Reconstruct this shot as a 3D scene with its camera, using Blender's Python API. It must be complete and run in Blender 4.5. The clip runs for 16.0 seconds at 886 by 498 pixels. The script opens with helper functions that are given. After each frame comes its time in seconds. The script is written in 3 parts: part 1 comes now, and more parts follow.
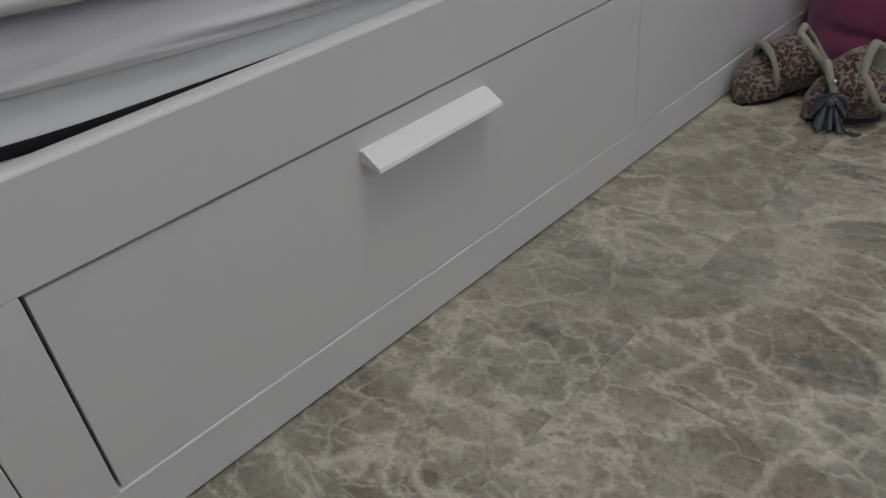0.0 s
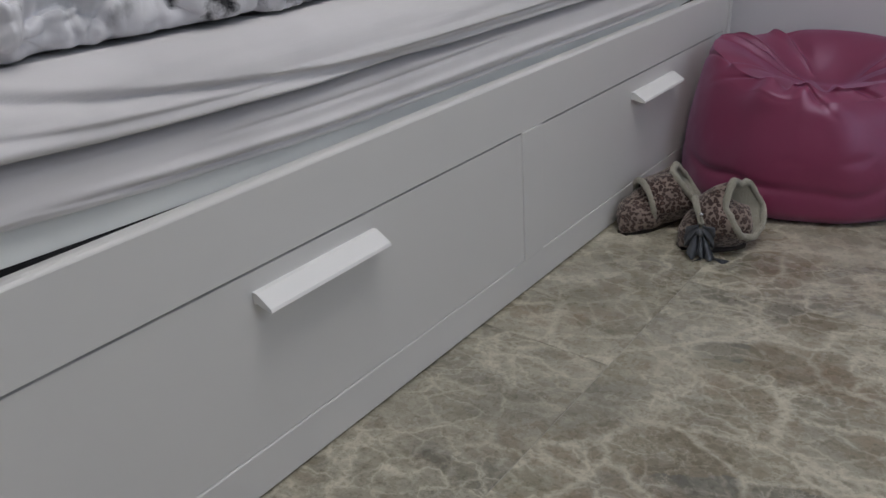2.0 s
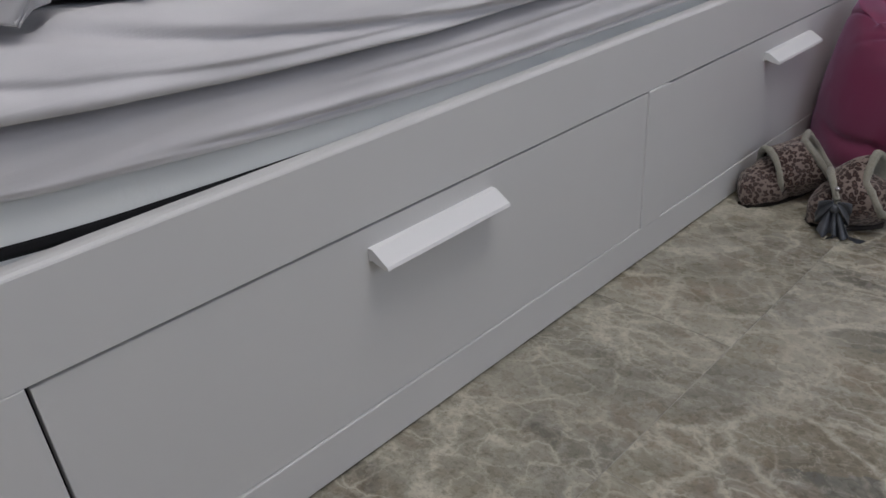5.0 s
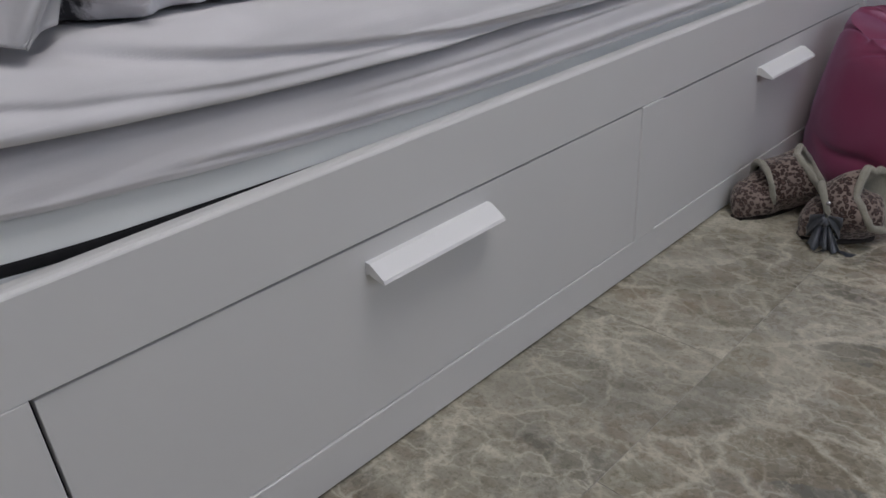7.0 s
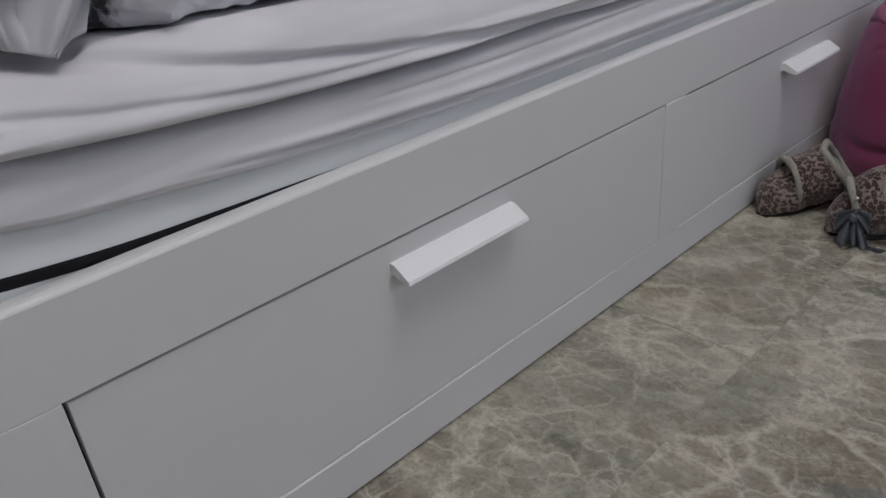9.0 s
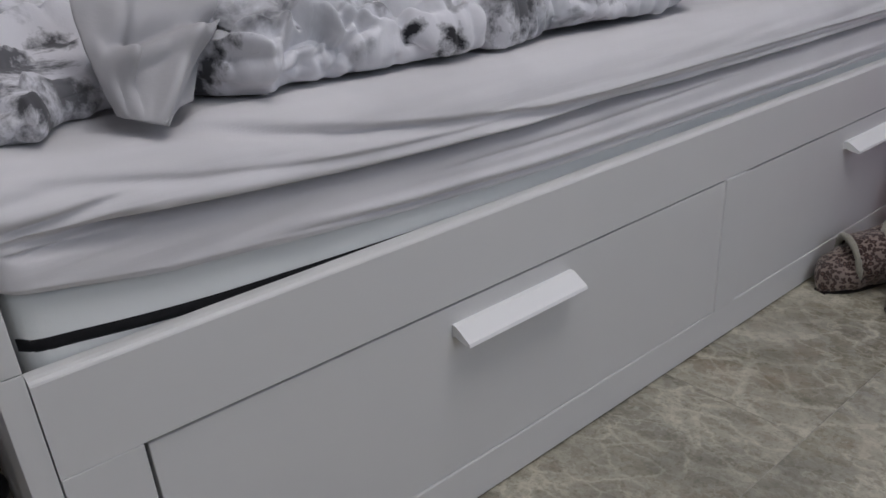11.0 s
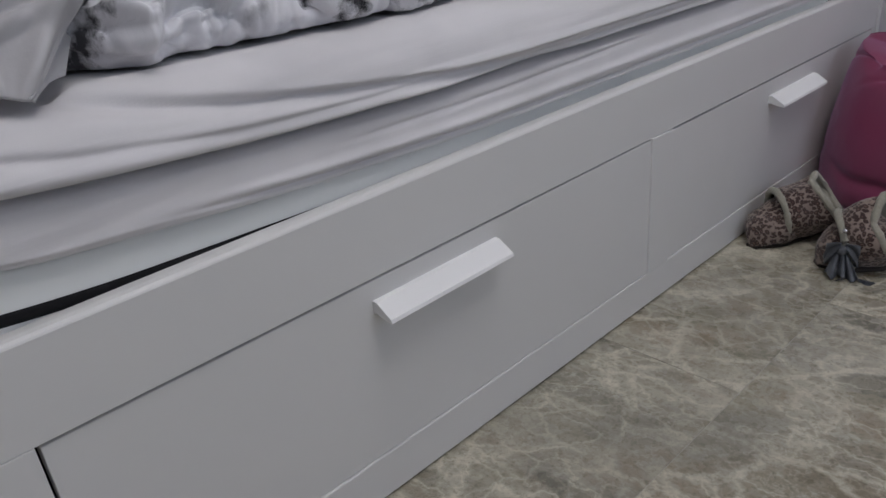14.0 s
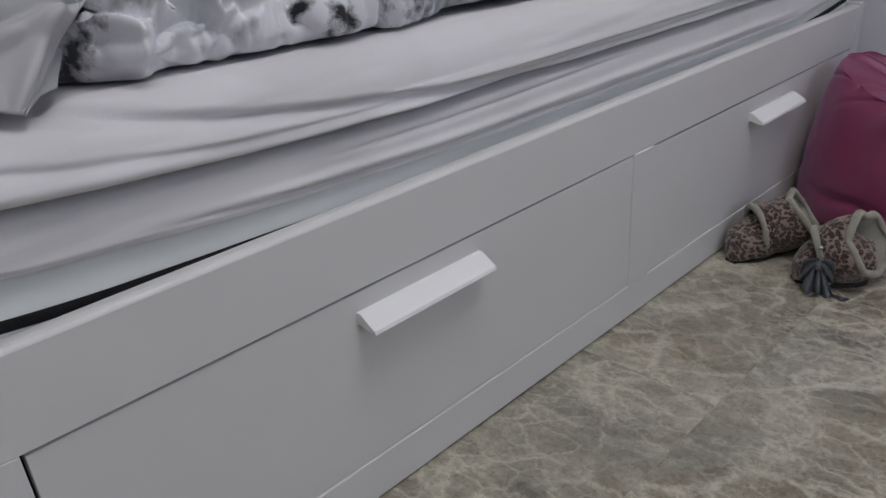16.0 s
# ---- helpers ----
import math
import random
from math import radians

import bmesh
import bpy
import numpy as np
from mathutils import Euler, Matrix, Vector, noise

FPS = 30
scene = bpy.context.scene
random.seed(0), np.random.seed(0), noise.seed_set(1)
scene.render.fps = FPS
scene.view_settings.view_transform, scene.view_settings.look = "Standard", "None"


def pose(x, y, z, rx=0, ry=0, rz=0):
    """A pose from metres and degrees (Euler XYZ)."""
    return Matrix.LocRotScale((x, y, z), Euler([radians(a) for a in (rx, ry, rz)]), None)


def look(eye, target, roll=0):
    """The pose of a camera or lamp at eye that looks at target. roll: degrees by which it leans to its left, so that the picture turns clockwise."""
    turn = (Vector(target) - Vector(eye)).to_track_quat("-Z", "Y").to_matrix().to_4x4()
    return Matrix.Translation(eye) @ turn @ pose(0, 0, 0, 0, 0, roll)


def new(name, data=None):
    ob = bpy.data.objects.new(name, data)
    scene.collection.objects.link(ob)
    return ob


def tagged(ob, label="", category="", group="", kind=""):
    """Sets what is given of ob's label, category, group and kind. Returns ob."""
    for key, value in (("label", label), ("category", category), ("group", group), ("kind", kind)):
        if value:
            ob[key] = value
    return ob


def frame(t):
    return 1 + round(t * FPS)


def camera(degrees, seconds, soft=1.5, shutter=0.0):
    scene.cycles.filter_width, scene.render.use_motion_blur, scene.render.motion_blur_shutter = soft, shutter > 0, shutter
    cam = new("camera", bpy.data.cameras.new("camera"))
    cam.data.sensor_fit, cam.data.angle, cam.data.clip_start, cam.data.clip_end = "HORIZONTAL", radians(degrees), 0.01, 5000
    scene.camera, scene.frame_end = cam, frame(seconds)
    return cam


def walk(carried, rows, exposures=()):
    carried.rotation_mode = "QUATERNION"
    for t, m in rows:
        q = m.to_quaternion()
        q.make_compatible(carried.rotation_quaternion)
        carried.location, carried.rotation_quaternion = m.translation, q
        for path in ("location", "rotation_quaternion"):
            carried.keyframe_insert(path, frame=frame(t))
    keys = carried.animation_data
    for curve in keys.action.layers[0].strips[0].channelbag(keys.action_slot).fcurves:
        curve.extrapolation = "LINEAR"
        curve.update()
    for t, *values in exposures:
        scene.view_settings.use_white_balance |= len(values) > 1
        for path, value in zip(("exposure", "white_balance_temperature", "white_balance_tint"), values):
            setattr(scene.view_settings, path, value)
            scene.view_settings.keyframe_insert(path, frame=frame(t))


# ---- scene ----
cam = camera(61.1, 16.0)
PATH = [
    (0, (-1.002, -0.577, 0.626), (0.131, 0.628, -0.498), -6.6),
    (0.5, (-1.007, -0.585, 0.627), (0.14, 0.658, -0.44), -5.3),
    (1, (-0.992, -0.6, 0.657), (0.283, 0.578, -0.336), -3.6),
    (1.5, (-0.994, -0.634, 0.669), (0.341, 0.54, -0.247), -5.0),
    (2, (-0.997, -0.651, 0.676), (0.379, 0.506, -0.201), -4.3),
    (2.5, (-0.998, -0.655, 0.673), (0.378, 0.506, -0.197), -4.2),
    (3, (-0.994, -0.637, 0.67), (0.319, 0.57, -0.235), -6.9),
    (3.5, (-0.993, -0.619, 0.67), (0.307, 0.587, -0.254), -4.0),
    (4, (-0.998, -0.6, 0.657), (0.242, 0.668, -0.269), -4.2),
    (4.2, (-0.994, -0.586, 0.646), (0.223, 0.694, -0.292), -4.8),
    (6.3, (-0.999, -0.574, 0.673), (0.194, 0.712, -0.287), -3.9),
    (6.5, (-0.998, -0.581, 0.672), (0.225, 0.684, -0.277), -3.6),
    (7, (-1.0, -0.585, 0.672), (0.213, 0.693, -0.273), -3.9),
    (7.5, (-0.996, -0.587, 0.668), (0.238, 0.684, -0.261), -4.3),
    (8, (-1.0, -0.583, 0.665), (0.196, 0.711, -0.281), -4.9),
    (8.5, (-1.001, -0.583, 0.671), (0.179, 0.725, -0.277), -5.4),
    (9, (-1.004, -0.584, 0.67), (0.173, 0.737, -0.264), -5.5),
    (9.5, (-1.011, -0.584, 0.682), (0.153, 0.782, -0.201), -4.4),
    (9.7, (-1.021, -0.576, 0.686), (0.125, 0.833, -0.152), -3.6),
    (11.8, (-1.032, -0.592, 0.707), (0.076, 0.858, -0.112), -4.6),
    (12, (-1.024, -0.587, 0.703), (0.081, 0.847, -0.146), -4.8),
    (12.5, (-1.006, -0.589, 0.689), (0.133, 0.827, -0.146), -5.8),
    (13, (-0.998, -0.582, 0.691), (0.136, 0.841, -0.139), -6.7),
    (13.5, (-0.997, -0.578, 0.686), (0.144, 0.821, -0.174), -5.6),
    (14, (-0.985, -0.592, 0.679), (0.218, 0.746, -0.194), -5.5),
    (14.5, (-0.979, -0.593, 0.69), (0.226, 0.764, -0.151), -7.4),
    (15, (-0.982, -0.597, 0.694), (0.237, 0.76, -0.127), -6.1),
    (15.5, (-0.991, -0.598, 0.694), (0.244, 0.738, -0.136), -4.0),
    (16, (-0.99, -0.6, 0.693), (0.247, 0.713, -0.169), -4.1),
]
walk(cam, [(t, look(eye, target, roll)) for t, eye, target, roll in PATH],
     [(0, -0.49, 6430, 10), (1, -0.38, 6420, 10), (2.5, -0.33, 6350, 11), (6.5, -0.35, 6280, 13), (12, -0.36, 6230, 13), (16, -0.34, 6230, 13)])

# ---- light ----
world = bpy.data.worlds.new("world")
scene.world = world
world.use_nodes = True
wn = world.node_tree
sky = wn.nodes.new("ShaderNodeTexSky")
sky.sky_type = "NISHITA"
sky.sun_disc = False
sky.sun_elevation, sky.sun_rotation = radians(35), radians(150)
wn.links.new(sky.outputs[0], wn.nodes["Background"].inputs[0])
wn.nodes["Background"].inputs[1].default_value = 0.1


def area(name, loc, target, sx, sy, watts, colour):
    d = bpy.data.lights.new(name, "AREA")
    d.shape, d.size, d.size_y, d.energy, d.color = "RECTANGLE", sx, sy, watts, colour
    ob = new(name, d)
    ob.matrix_world = look(loc, target)
    return ob


area("window_daylight", (-0.35, -2.78, 1.55), (-0.35, 0, 1.0), 1.3, 1.2, 11.0, (0.82, 0.91, 1.0))
area("ceiling_lamp_light", (-0.42, -0.70, 2.40), (-0.42, -0.70, 0), 1.5, 1.5, 12.3, (1.0, 0.972, 0.962))

# ---- materials ----


class Mat:
    """A node material with short ways to add and link nodes."""

    def __init__(self, name, rough=0.5, metal=0.0, spec=0.5):
        self.m = bpy.data.materials.new(name)
        self.m.use_nodes = True
        self.t = self.m.node_tree
        self.b = self.t.nodes["Principled BSDF"]
        self.b.inputs["Roughness"].default_value = rough
        self.b.inputs["Metallic"].default_value = metal
        self.b.inputs["Specular IOR Level"].default_value = spec

    def n(self, kind, **kw):
        node = self.t.nodes.new("ShaderNode" + kind)
        for k, v in kw.items():
            node.inputs[k].default_value = v
        return node

    def l(self, a, b):
        self.t.links.new(a, b)

    def coords(self, scale=(1, 1, 1), rot=(0, 0, 0)):
        c = self.n("TexCoord")
        mp = self.n("Mapping")
        mp.inputs["Scale"].default_value = scale
        mp.inputs["Rotation"].default_value = rot
        self.l(c.outputs["Object"], mp.inputs["Vector"])
        return mp.outputs[0]

    def noise(self, vec, scale, detail=4.0, rough=0.55, dist=0.0):
        x = self.n("TexNoise", Scale=scale, Detail=detail, Roughness=rough, Distortion=dist)
        self.l(vec, x.inputs["Vector"])
        return x

    def ramp(self, fac, stops, interp="LINEAR"):
        r = self.n("ValToRGB")
        r.color_ramp.interpolation = interp
        e = r.color_ramp.elements
        while len(e) < len(stops):
            e.new(0.5)
        for k, (p, c) in zip(e, stops):
            k.position = p
            k.color = (*c, 1) if len(c) == 3 else c
        self.l(fac, r.inputs[0])
        return r.outputs[0]

    def mix(self, fac, a, b, mode="MIX"):
        x = self.t.nodes.new("ShaderNodeMix")
        x.data_type, x.blend_type = "RGBA", mode
        for s, v in ((x.inputs[0], fac), (x.inputs[6], a), (x.inputs[7], b)):
            if isinstance(v, (int, float)):
                s.default_value = v
            elif isinstance(v, tuple):
                s.default_value = (*v, 1)
            else:
                self.l(v, s)
        return x.outputs[2]

    def math(self, op, a, b=0.0):
        x = self.t.nodes.new("ShaderNodeMath")
        x.operation = op
        for s, v in ((x.inputs[0], a), (x.inputs[1], b)):
            if isinstance(v, (int, float)):
                s.default_value = v
            else:
                self.l(v, s)
        return x.outputs[0]

    def colour(self, c):
        if isinstance(c, tuple):
            self.b.inputs["Base Color"].default_value = (*c, 1)
        else:
            self.l(c, self.b.inputs["Base Color"])

    def bump(self, h, strength, dist):
        x = self.n("Bump", Strength=strength, Distance=dist)
        self.l(h, x.inputs["Height"])
        self.l(x.outputs[0], self.b.inputs["Normal"])


def mat_plain(name, col, rough, metal=0.0, var=0.06, scale=9.0, bump=0.0, bscale=300.0):
    m = Mat(name, rough, metal)
    v = m.coords()
    a = m.noise(v, scale, 5)
    dark = tuple(c * (1 - var * 2) for c in col)
    m.colour(m.mix(m.ramp(a.outputs[0], [(0.3, (0, 0, 0)), (0.7, (1, 1, 1))]), dark, col))
    if bump:
        m.bump(m.noise(v, bscale, 3).outputs[0], bump, 0.001)
    return m.m


def mat_lacquer(name="white_lacquer", a=(0.675, 0.672, 0.66), b=(0.735, 0.732, 0.725)):
    m = Mat(name, 0.42, 0, 0.4)
    v = m.coords()
    big = m.noise(v, 3.0, 4)
    m.colour(m.mix(big.outputs[0], a, b))
    sm = m.noise(v, 14, 6)
    m.l(m.ramp(sm.outputs[0], [(0.3, (0.36,) * 3), (0.7, (0.5,) * 3)]), m.b.inputs["Roughness"])
    m.bump(m.noise(v, 420, 3).outputs[0], 0.05, 0.0006)
    return m.m


def mat_fabric(name, a, b, weave=900.0, wrinkle=0.25, wscale=(3, 22, 22), tint=None):
    """Cotton: fine weave, soft creases, slight yellowing."""
    m = Mat(name, 0.9, 0, 0.15)
    v = m.coords()
    col = m.mix(m.noise(v, 6, 5).outputs[0], a, b)
    if tint:
        col = m.mix(m.ramp(m.noise(v, 4.5, 3).outputs[0], [(0.52, (0, 0, 0)), (0.72, (0.6,) * 3)]), col, tint)
    m.colour(col)
    w = m.noise(m.coords(wscale), 1.0, 6, 0.6, 0.4)
    f = m.noise(v, weave, 2)
    h = m.math("ADD", m.math("MULTIPLY", w.outputs[0], 1.0), m.math("MULTIPLY", f.outputs[0], 0.05))
    m.bump(h, wrinkle, 0.012)
    m.b.inputs["Sheen Weight"].default_value = 0.12
    return m.m


def mat_print():
    """White cotton with loose ink-wash blotches in grey and black; some blots also carry painted shade."""
    m = Mat("printed_cotton", 0.88, 0, 0.15)
    v = m.coords()
    warp = m.noise(v, 7.0, 3)
    wv = m.n("VectorMath")
    wv.operation = "MULTIPLY_ADD"
    m.l(warp.outputs["Color"], wv.inputs[0])
    wv.inputs[1].default_value = (0.07, 0.07, 0.07)
    m.l(v, wv.inputs[2])
    base = m.mix(m.noise(v, 9, 4).outputs[0], (0.70, 0.70, 0.735), (0.80, 0.795, 0.83))
    wash = m.noise(wv.outputs[0], 6.5, 4, 0.55)
    col = m.mix(m.ramp(wash.outputs[0], [(0.48, (0, 0, 0)), (0.66, (0.68,) * 3)]), base, (0.32, 0.345, 0.37))
    ink = m.noise(wv.outputs[0], 7.0, 6, 0.6, 0.4)
    mask = m.ramp(ink.outputs[0], [(0.585, (0, 0, 0)), (0.67, (0.9,) * 3)])
    # the larger printed blots, and shade painted as blots: centre, size, strength
    edge = m.math("MULTIPLY", m.math("SUBTRACT", m.noise(v, 60, 5, 0.65).outputs[0], 0.5), 2.4)
    # cloth coordinates: along the bed, and up and over the rounded edge
    parts = m.n("SeparateXYZ")
    m.l(v, parts.inputs[0])
    cloth = m.n("CombineXYZ")
    m.l(parts.outputs[0], cloth.inputs[0])
    m.l(m.math("ADD", parts.outputs[1], parts.outputs[2]), cloth.inputs[1])
    for x, y, size, deep in ((-0.762, 0.138, 0.032, 0.95), (-0.528, 0.118, 0.013, 1.0), (-0.490, 0.088, 0.022, 1.0), (-0.560, 0.165, 0.022, 0.6),
                             # x -0.655: shade beneath the fold; x below -0.83: print deepened to shade the head end
                             (-0.375, 0.120, 0.055, 0.85), (-0.655, 0.225, 0.035, 0.9), (-0.905, 0.11, 0.036, 0.9), (-0.945, 0.16, 0.045, 0.9),
                             (-0.90, 0.24, 0.05, 0.85), (-0.87, 0.16, 0.03, 0.8), (-0.955, 0.09, 0.02, 0.8), (-0.84, 0.32, 0.03, 0.9),
                             (-0.60, 0.21, 0.02, 0.6), (-0.20, 0.15, 0.05, 0.7), (-0.60, 0.10, 0.012, 0.35), (-0.465, 0.14, 0.02, 0.5)):
        far = m.n("VectorMath")
        far.operation = "DISTANCE"
        m.l(cloth.outputs[0], far.inputs[0])
        far.inputs[1].default_value = (x, y, 0)
        blot_and_shade = m.ramp(m.math("ADD", m.math("DIVIDE", far.outputs["Value"], size), edge), [(0.35, (deep,) * 3), (1.0, (0,) * 3)])
        mask = m.math("MAXIMUM", mask, blot_and_shade)
    col = m.mix(mask, col, (0.035, 0.035, 0.04))
    m.colour(col)
    h = m.math("ADD", m.noise(m.coords((16, 9, 12)), 1.0, 5, 0.55, 0.8).outputs[0],
               m.math("MULTIPLY", m.noise(v, 55, 4, 0.6).outputs[0], 0.10))
    m.bump(h, 0.16, 0.02)
    m.b.inputs["Sheen Weight"].default_value = 0.1
    return m.m


def mat_marble():
    """Grey-beige breccia marble, polished: angular clasts in olive, taupe and grey with cream veins at three scales."""
    m = Mat("marble", 0.3, 0, 0.45)
    c = m.n("TexCoord")
    info = m.n("ObjectInfo")
    off = m.n("VectorMath")
    off.operation = "MULTIPLY_ADD"
    m.l(info.outputs["Random"], off.inputs[0])
    off.inputs[1].default_value = (17.0, 9.0, 5.0)
    m.l(c.outputs["Object"], off.inputs[2])
    rot = m.n("VectorRotate")
    rot.rotation_type = "Z_AXIS"
    m.l(off.outputs[0], rot.inputs["Vector"])
    m.l(m.math("MULTIPLY_ADD", info.outputs["Random"], 1.3), rot.inputs["Angle"])
    p = rot.outputs[0]

    def warped(scale, amount, detail=4):
        w = m.noise(p, scale, detail, 0.6)
        x = m.n("VectorMath")
        x.operation = "MULTIPLY_ADD"
        m.l(w.outputs["Color"], x.inputs[0])
        x.inputs[1].default_value = (amount,) * 3
        m.l(p, x.inputs[2])
        return x.outputs[0]

    def cells(vec, scale, feature):
        x = m.n("TexVoronoi", Scale=scale)
        x.feature = feature
        x.voronoi_dimensions = "2D"
        m.l(vec, x.inputs["Vector"])
        return x

    def stretched(vec, sx, sy, angle):
        st = m.n("Mapping")
        st.inputs["Scale"].default_value = (sx, sy, 1)
        st.inputs["Rotation"].default_value = (0, 0, angle)
        m.l(vec, st.inputs["Vector"])
        return st.outputs[0]

    def gate(scale, lo, hi, top, detail=3):
        return m.ramp(m.noise(p, scale, detail).outputs[0], [(lo, (0,) * 3), (hi, (top,) * 3)])

    def vein(vec, scale, width, g):
        e = cells(vec, scale, "DISTANCE_TO_EDGE")
        return m.math("MULTIPLY", m.ramp(e.outputs["Distance"], [(0.0, (1,) * 3), (width * 0.45, (0.55,) * 3), (width, (0,) * 3)]), m.math("MULTIPLY", g, broken))

    broken = m.ramp(m.noise(p, 42, 5, 0.7).outputs[0], [(0.34, (0.4,) * 3), (0.56, (1,) * 3)])
    body = stretched(warped(7, 0.10, 6), 0.7, 1.15, 0.5)
    big = cells(body, 5.2, "F1")
    sep = m.n("SeparateColor")
    m.l(big.outputs["Color"], sep.inputs[0])
    clast = m.ramp(sep.outputs[0], [(0.0, (0.12, 0.105, 0.075)), (0.22, (0.20, 0.187, 0.145)), (0.42, (0.30, 0.28, 0.23)),
                                    (0.55, (0.145, 0.14, 0.125)), (0.75, (0.26, 0.24, 0.195)), (1.0, (0.165, 0.135, 0.095))])
    small = cells(stretched(warped(18, 0.05, 6), 0.8, 1.2, -0.4), 19, "F1")
    sep2 = m.n("SeparateColor")
    m.l(small.outputs["Color"], sep2.inputs[0])
    col = m.mix(m.ramp(sep2.outputs[0], [(0.25, (0,) * 3), (0.9, (0.45,) * 3)]), clast, (0.30, 0.28, 0.225))
    cloud = m.noise(stretched(warped(5, 0.16), 0.55, 1.5, 0.9), 8, 9, 0.72)
    col = m.mix(m.ramp(cloud.outputs[0], [(0.46, (0, 0, 0)), (0.68, (0.62,) * 3)]), col, (0.50, 0.475, 0.41))
    rust = m.noise(warped(4, 0.08), 5.5, 7, 0.7)
    col = m.mix(m.ramp(rust.outputs[0], [(0.52, (0, 0, 0)), (0.70, (0.6,) * 3)]), col, (0.215, 0.145, 0.095))
    grey = m.noise(warped(3, 0.1), 4.3, 6, 0.65)
    col = m.mix(m.ramp(grey.outputs[0], [(0.54, (0, 0, 0)), (0.68, (0.55,) * 3)]), col, (0.20, 0.195, 0.18))
    def thread(vec, scale, detail, rough, width, g):
        """A jagged vein along the middle value of a noise, with a soft halo."""
        x = m.noise(vec, scale, detail, rough)
        a = m.math("ABSOLUTE", m.math("SUBTRACT", x.outputs[0], 0.5))
        return m.math("MULTIPLY", m.ramp(a, [(0.0, (1,) * 3), (width * 0.3, (0.6,) * 3), (width, (0.16,) * 3), (width * 3.2, (0,) * 3)]), g)

    # veins of several sizes, each one broken up by its own patches
    col = m.mix(vein(warped(26, 0.03, 6), 46, 0.11, gate(9, 0.46, 0.62, 0.4)), col, (0.42, 0.40, 0.34))
    col = m.mix(vein(stretched(warped(14, 0.06, 7), 0.8, 1.1, 0.7), 17, 0.060, gate(6, 0.38, 0.55, 0.75)), col, (0.52, 0.49, 0.42))
    col = m.mix(vein(stretched(warped(8, 0.11, 8), 0.8, 1.15, -0.5), 8, 0.075, gate(5, 0.36, 0.53, 0.9)), col, (0.55, 0.52, 0.445))
    col = m.mix(thread(stretched(warped(9, 0.05, 6), 0.8, 1.2, 0.4), 9.0, 6, 0.50, 0.018, gate(4.5, 0.34, 0.49, 0.85)), col, (0.56, 0.53, 0.455))
    col = m.mix(thread(stretched(warped(5, 0.10, 7), 0.75, 1.2, 1.3), 4.5, 5, 0.50, 0.022, gate(3.5, 0.30, 0.45, 0.9)), col, (0.58, 0.55, 0.475))
    col = m.mix(thread(warped(18, 0.03, 5), 22.0, 5, 0.6, 0.022, gate(7, 0.42, 0.58, 0.55)), col, (0.50, 0.475, 0.41))
    grain = m.noise(p, 130, 6, 0.75)
    col = m.mix(m.ramp(grain.outputs[0], [(0.34, (0.5,) * 3), (0.50, (0,) * 3)]), col, (0.085, 0.078, 0.052))
    speck = m.noise(p, 60, 6, 0.7)
    col = m.mix(m.ramp(speck.outputs[0], [(0.58, (0,) * 3), (0.74, (0.35,) * 3)]), col, (0.46, 0.435, 0.37))
    gain = m.n("VectorMath")
    gain.operation = "MULTIPLY"
    m.l(col, gain.inputs[0])
    gain.inputs[1].default_value = (1.10, 1.095, 1.035)
    m.colour(gain.outputs[0])
    m.l(m.ramp(m.noise(p, 30, 5).outputs[0], [(0.3, (0.20,) * 3), (0.7, (0.34,) * 3)]), m.b.inputs["Roughness"])
    m.bump(grain.outputs[0], 0.05, 0.0008)
    return m.m


def mat_leopard():
    """Plush with rosettes: dark rings round brown hearts on pinkish beige."""
    m = Mat("leopard_plush", 0.95, 0, 0.1)
    v = m.coords()
    w = m.noise(v, 45, 3)
    x = m.n("VectorMath")
    x.operation = "MULTIPLY_ADD"
    m.l(w.outputs["Color"], x.inputs[0])
    x.inputs[1].default_value = (0.014,) * 3
    m.l(v, x.inputs[2])
    vo = m.n("TexVoronoi", Scale=118.0, Randomness=0.75)
    m.l(x.outputs[0], vo.inputs["Vector"])
    d = m.math("ADD", vo.outputs["Distance"], m.math("MULTIPLY", m.math("SUBTRACT", m.noise(v, 95, 3).outputs[0], 0.5), 0.46))
    col = m.ramp(d, [(0.0, (0.15, 0.085, 0.07)), (0.17, (0.16, 0.10, 0.082)), (0.26, (0.050, 0.030, 0.028)),
                     (0.47, (0.055, 0.034, 0.030)), (0.55, (0.27, 0.21, 0.18)), (1.0, (0.34, 0.275, 0.235))])
    m.colour(m.mix(m.ramp(m.noise(v, 22, 4).outputs[0], [(0.4, (0,) * 3), (0.75, (0.3,) * 3)]), col, (0.16, 0.13, 0.12)))
    m.bump(m.noise(v, 650, 3).outputs[0], 0.5, 0.003)
    m.b.inputs["Sheen Weight"].default_value = 0.3
    return m.m


def mat_fleece():
    m = Mat("cream_fleece", 0.95, 0, 0.1)
    v = m.coords()
    n = m.noise(v, 210, 5, 0.7)
    m.colour(m.mix(n.outputs[0], (0.30, 0.285, 0.225), (0.50, 0.48, 0.40)))
    m.bump(m.noise(v, 320, 5, 0.7).outputs[0], 0.9, 0.004)
    m.b.inputs["Sheen Weight"].default_value = 0.3
    return m.m


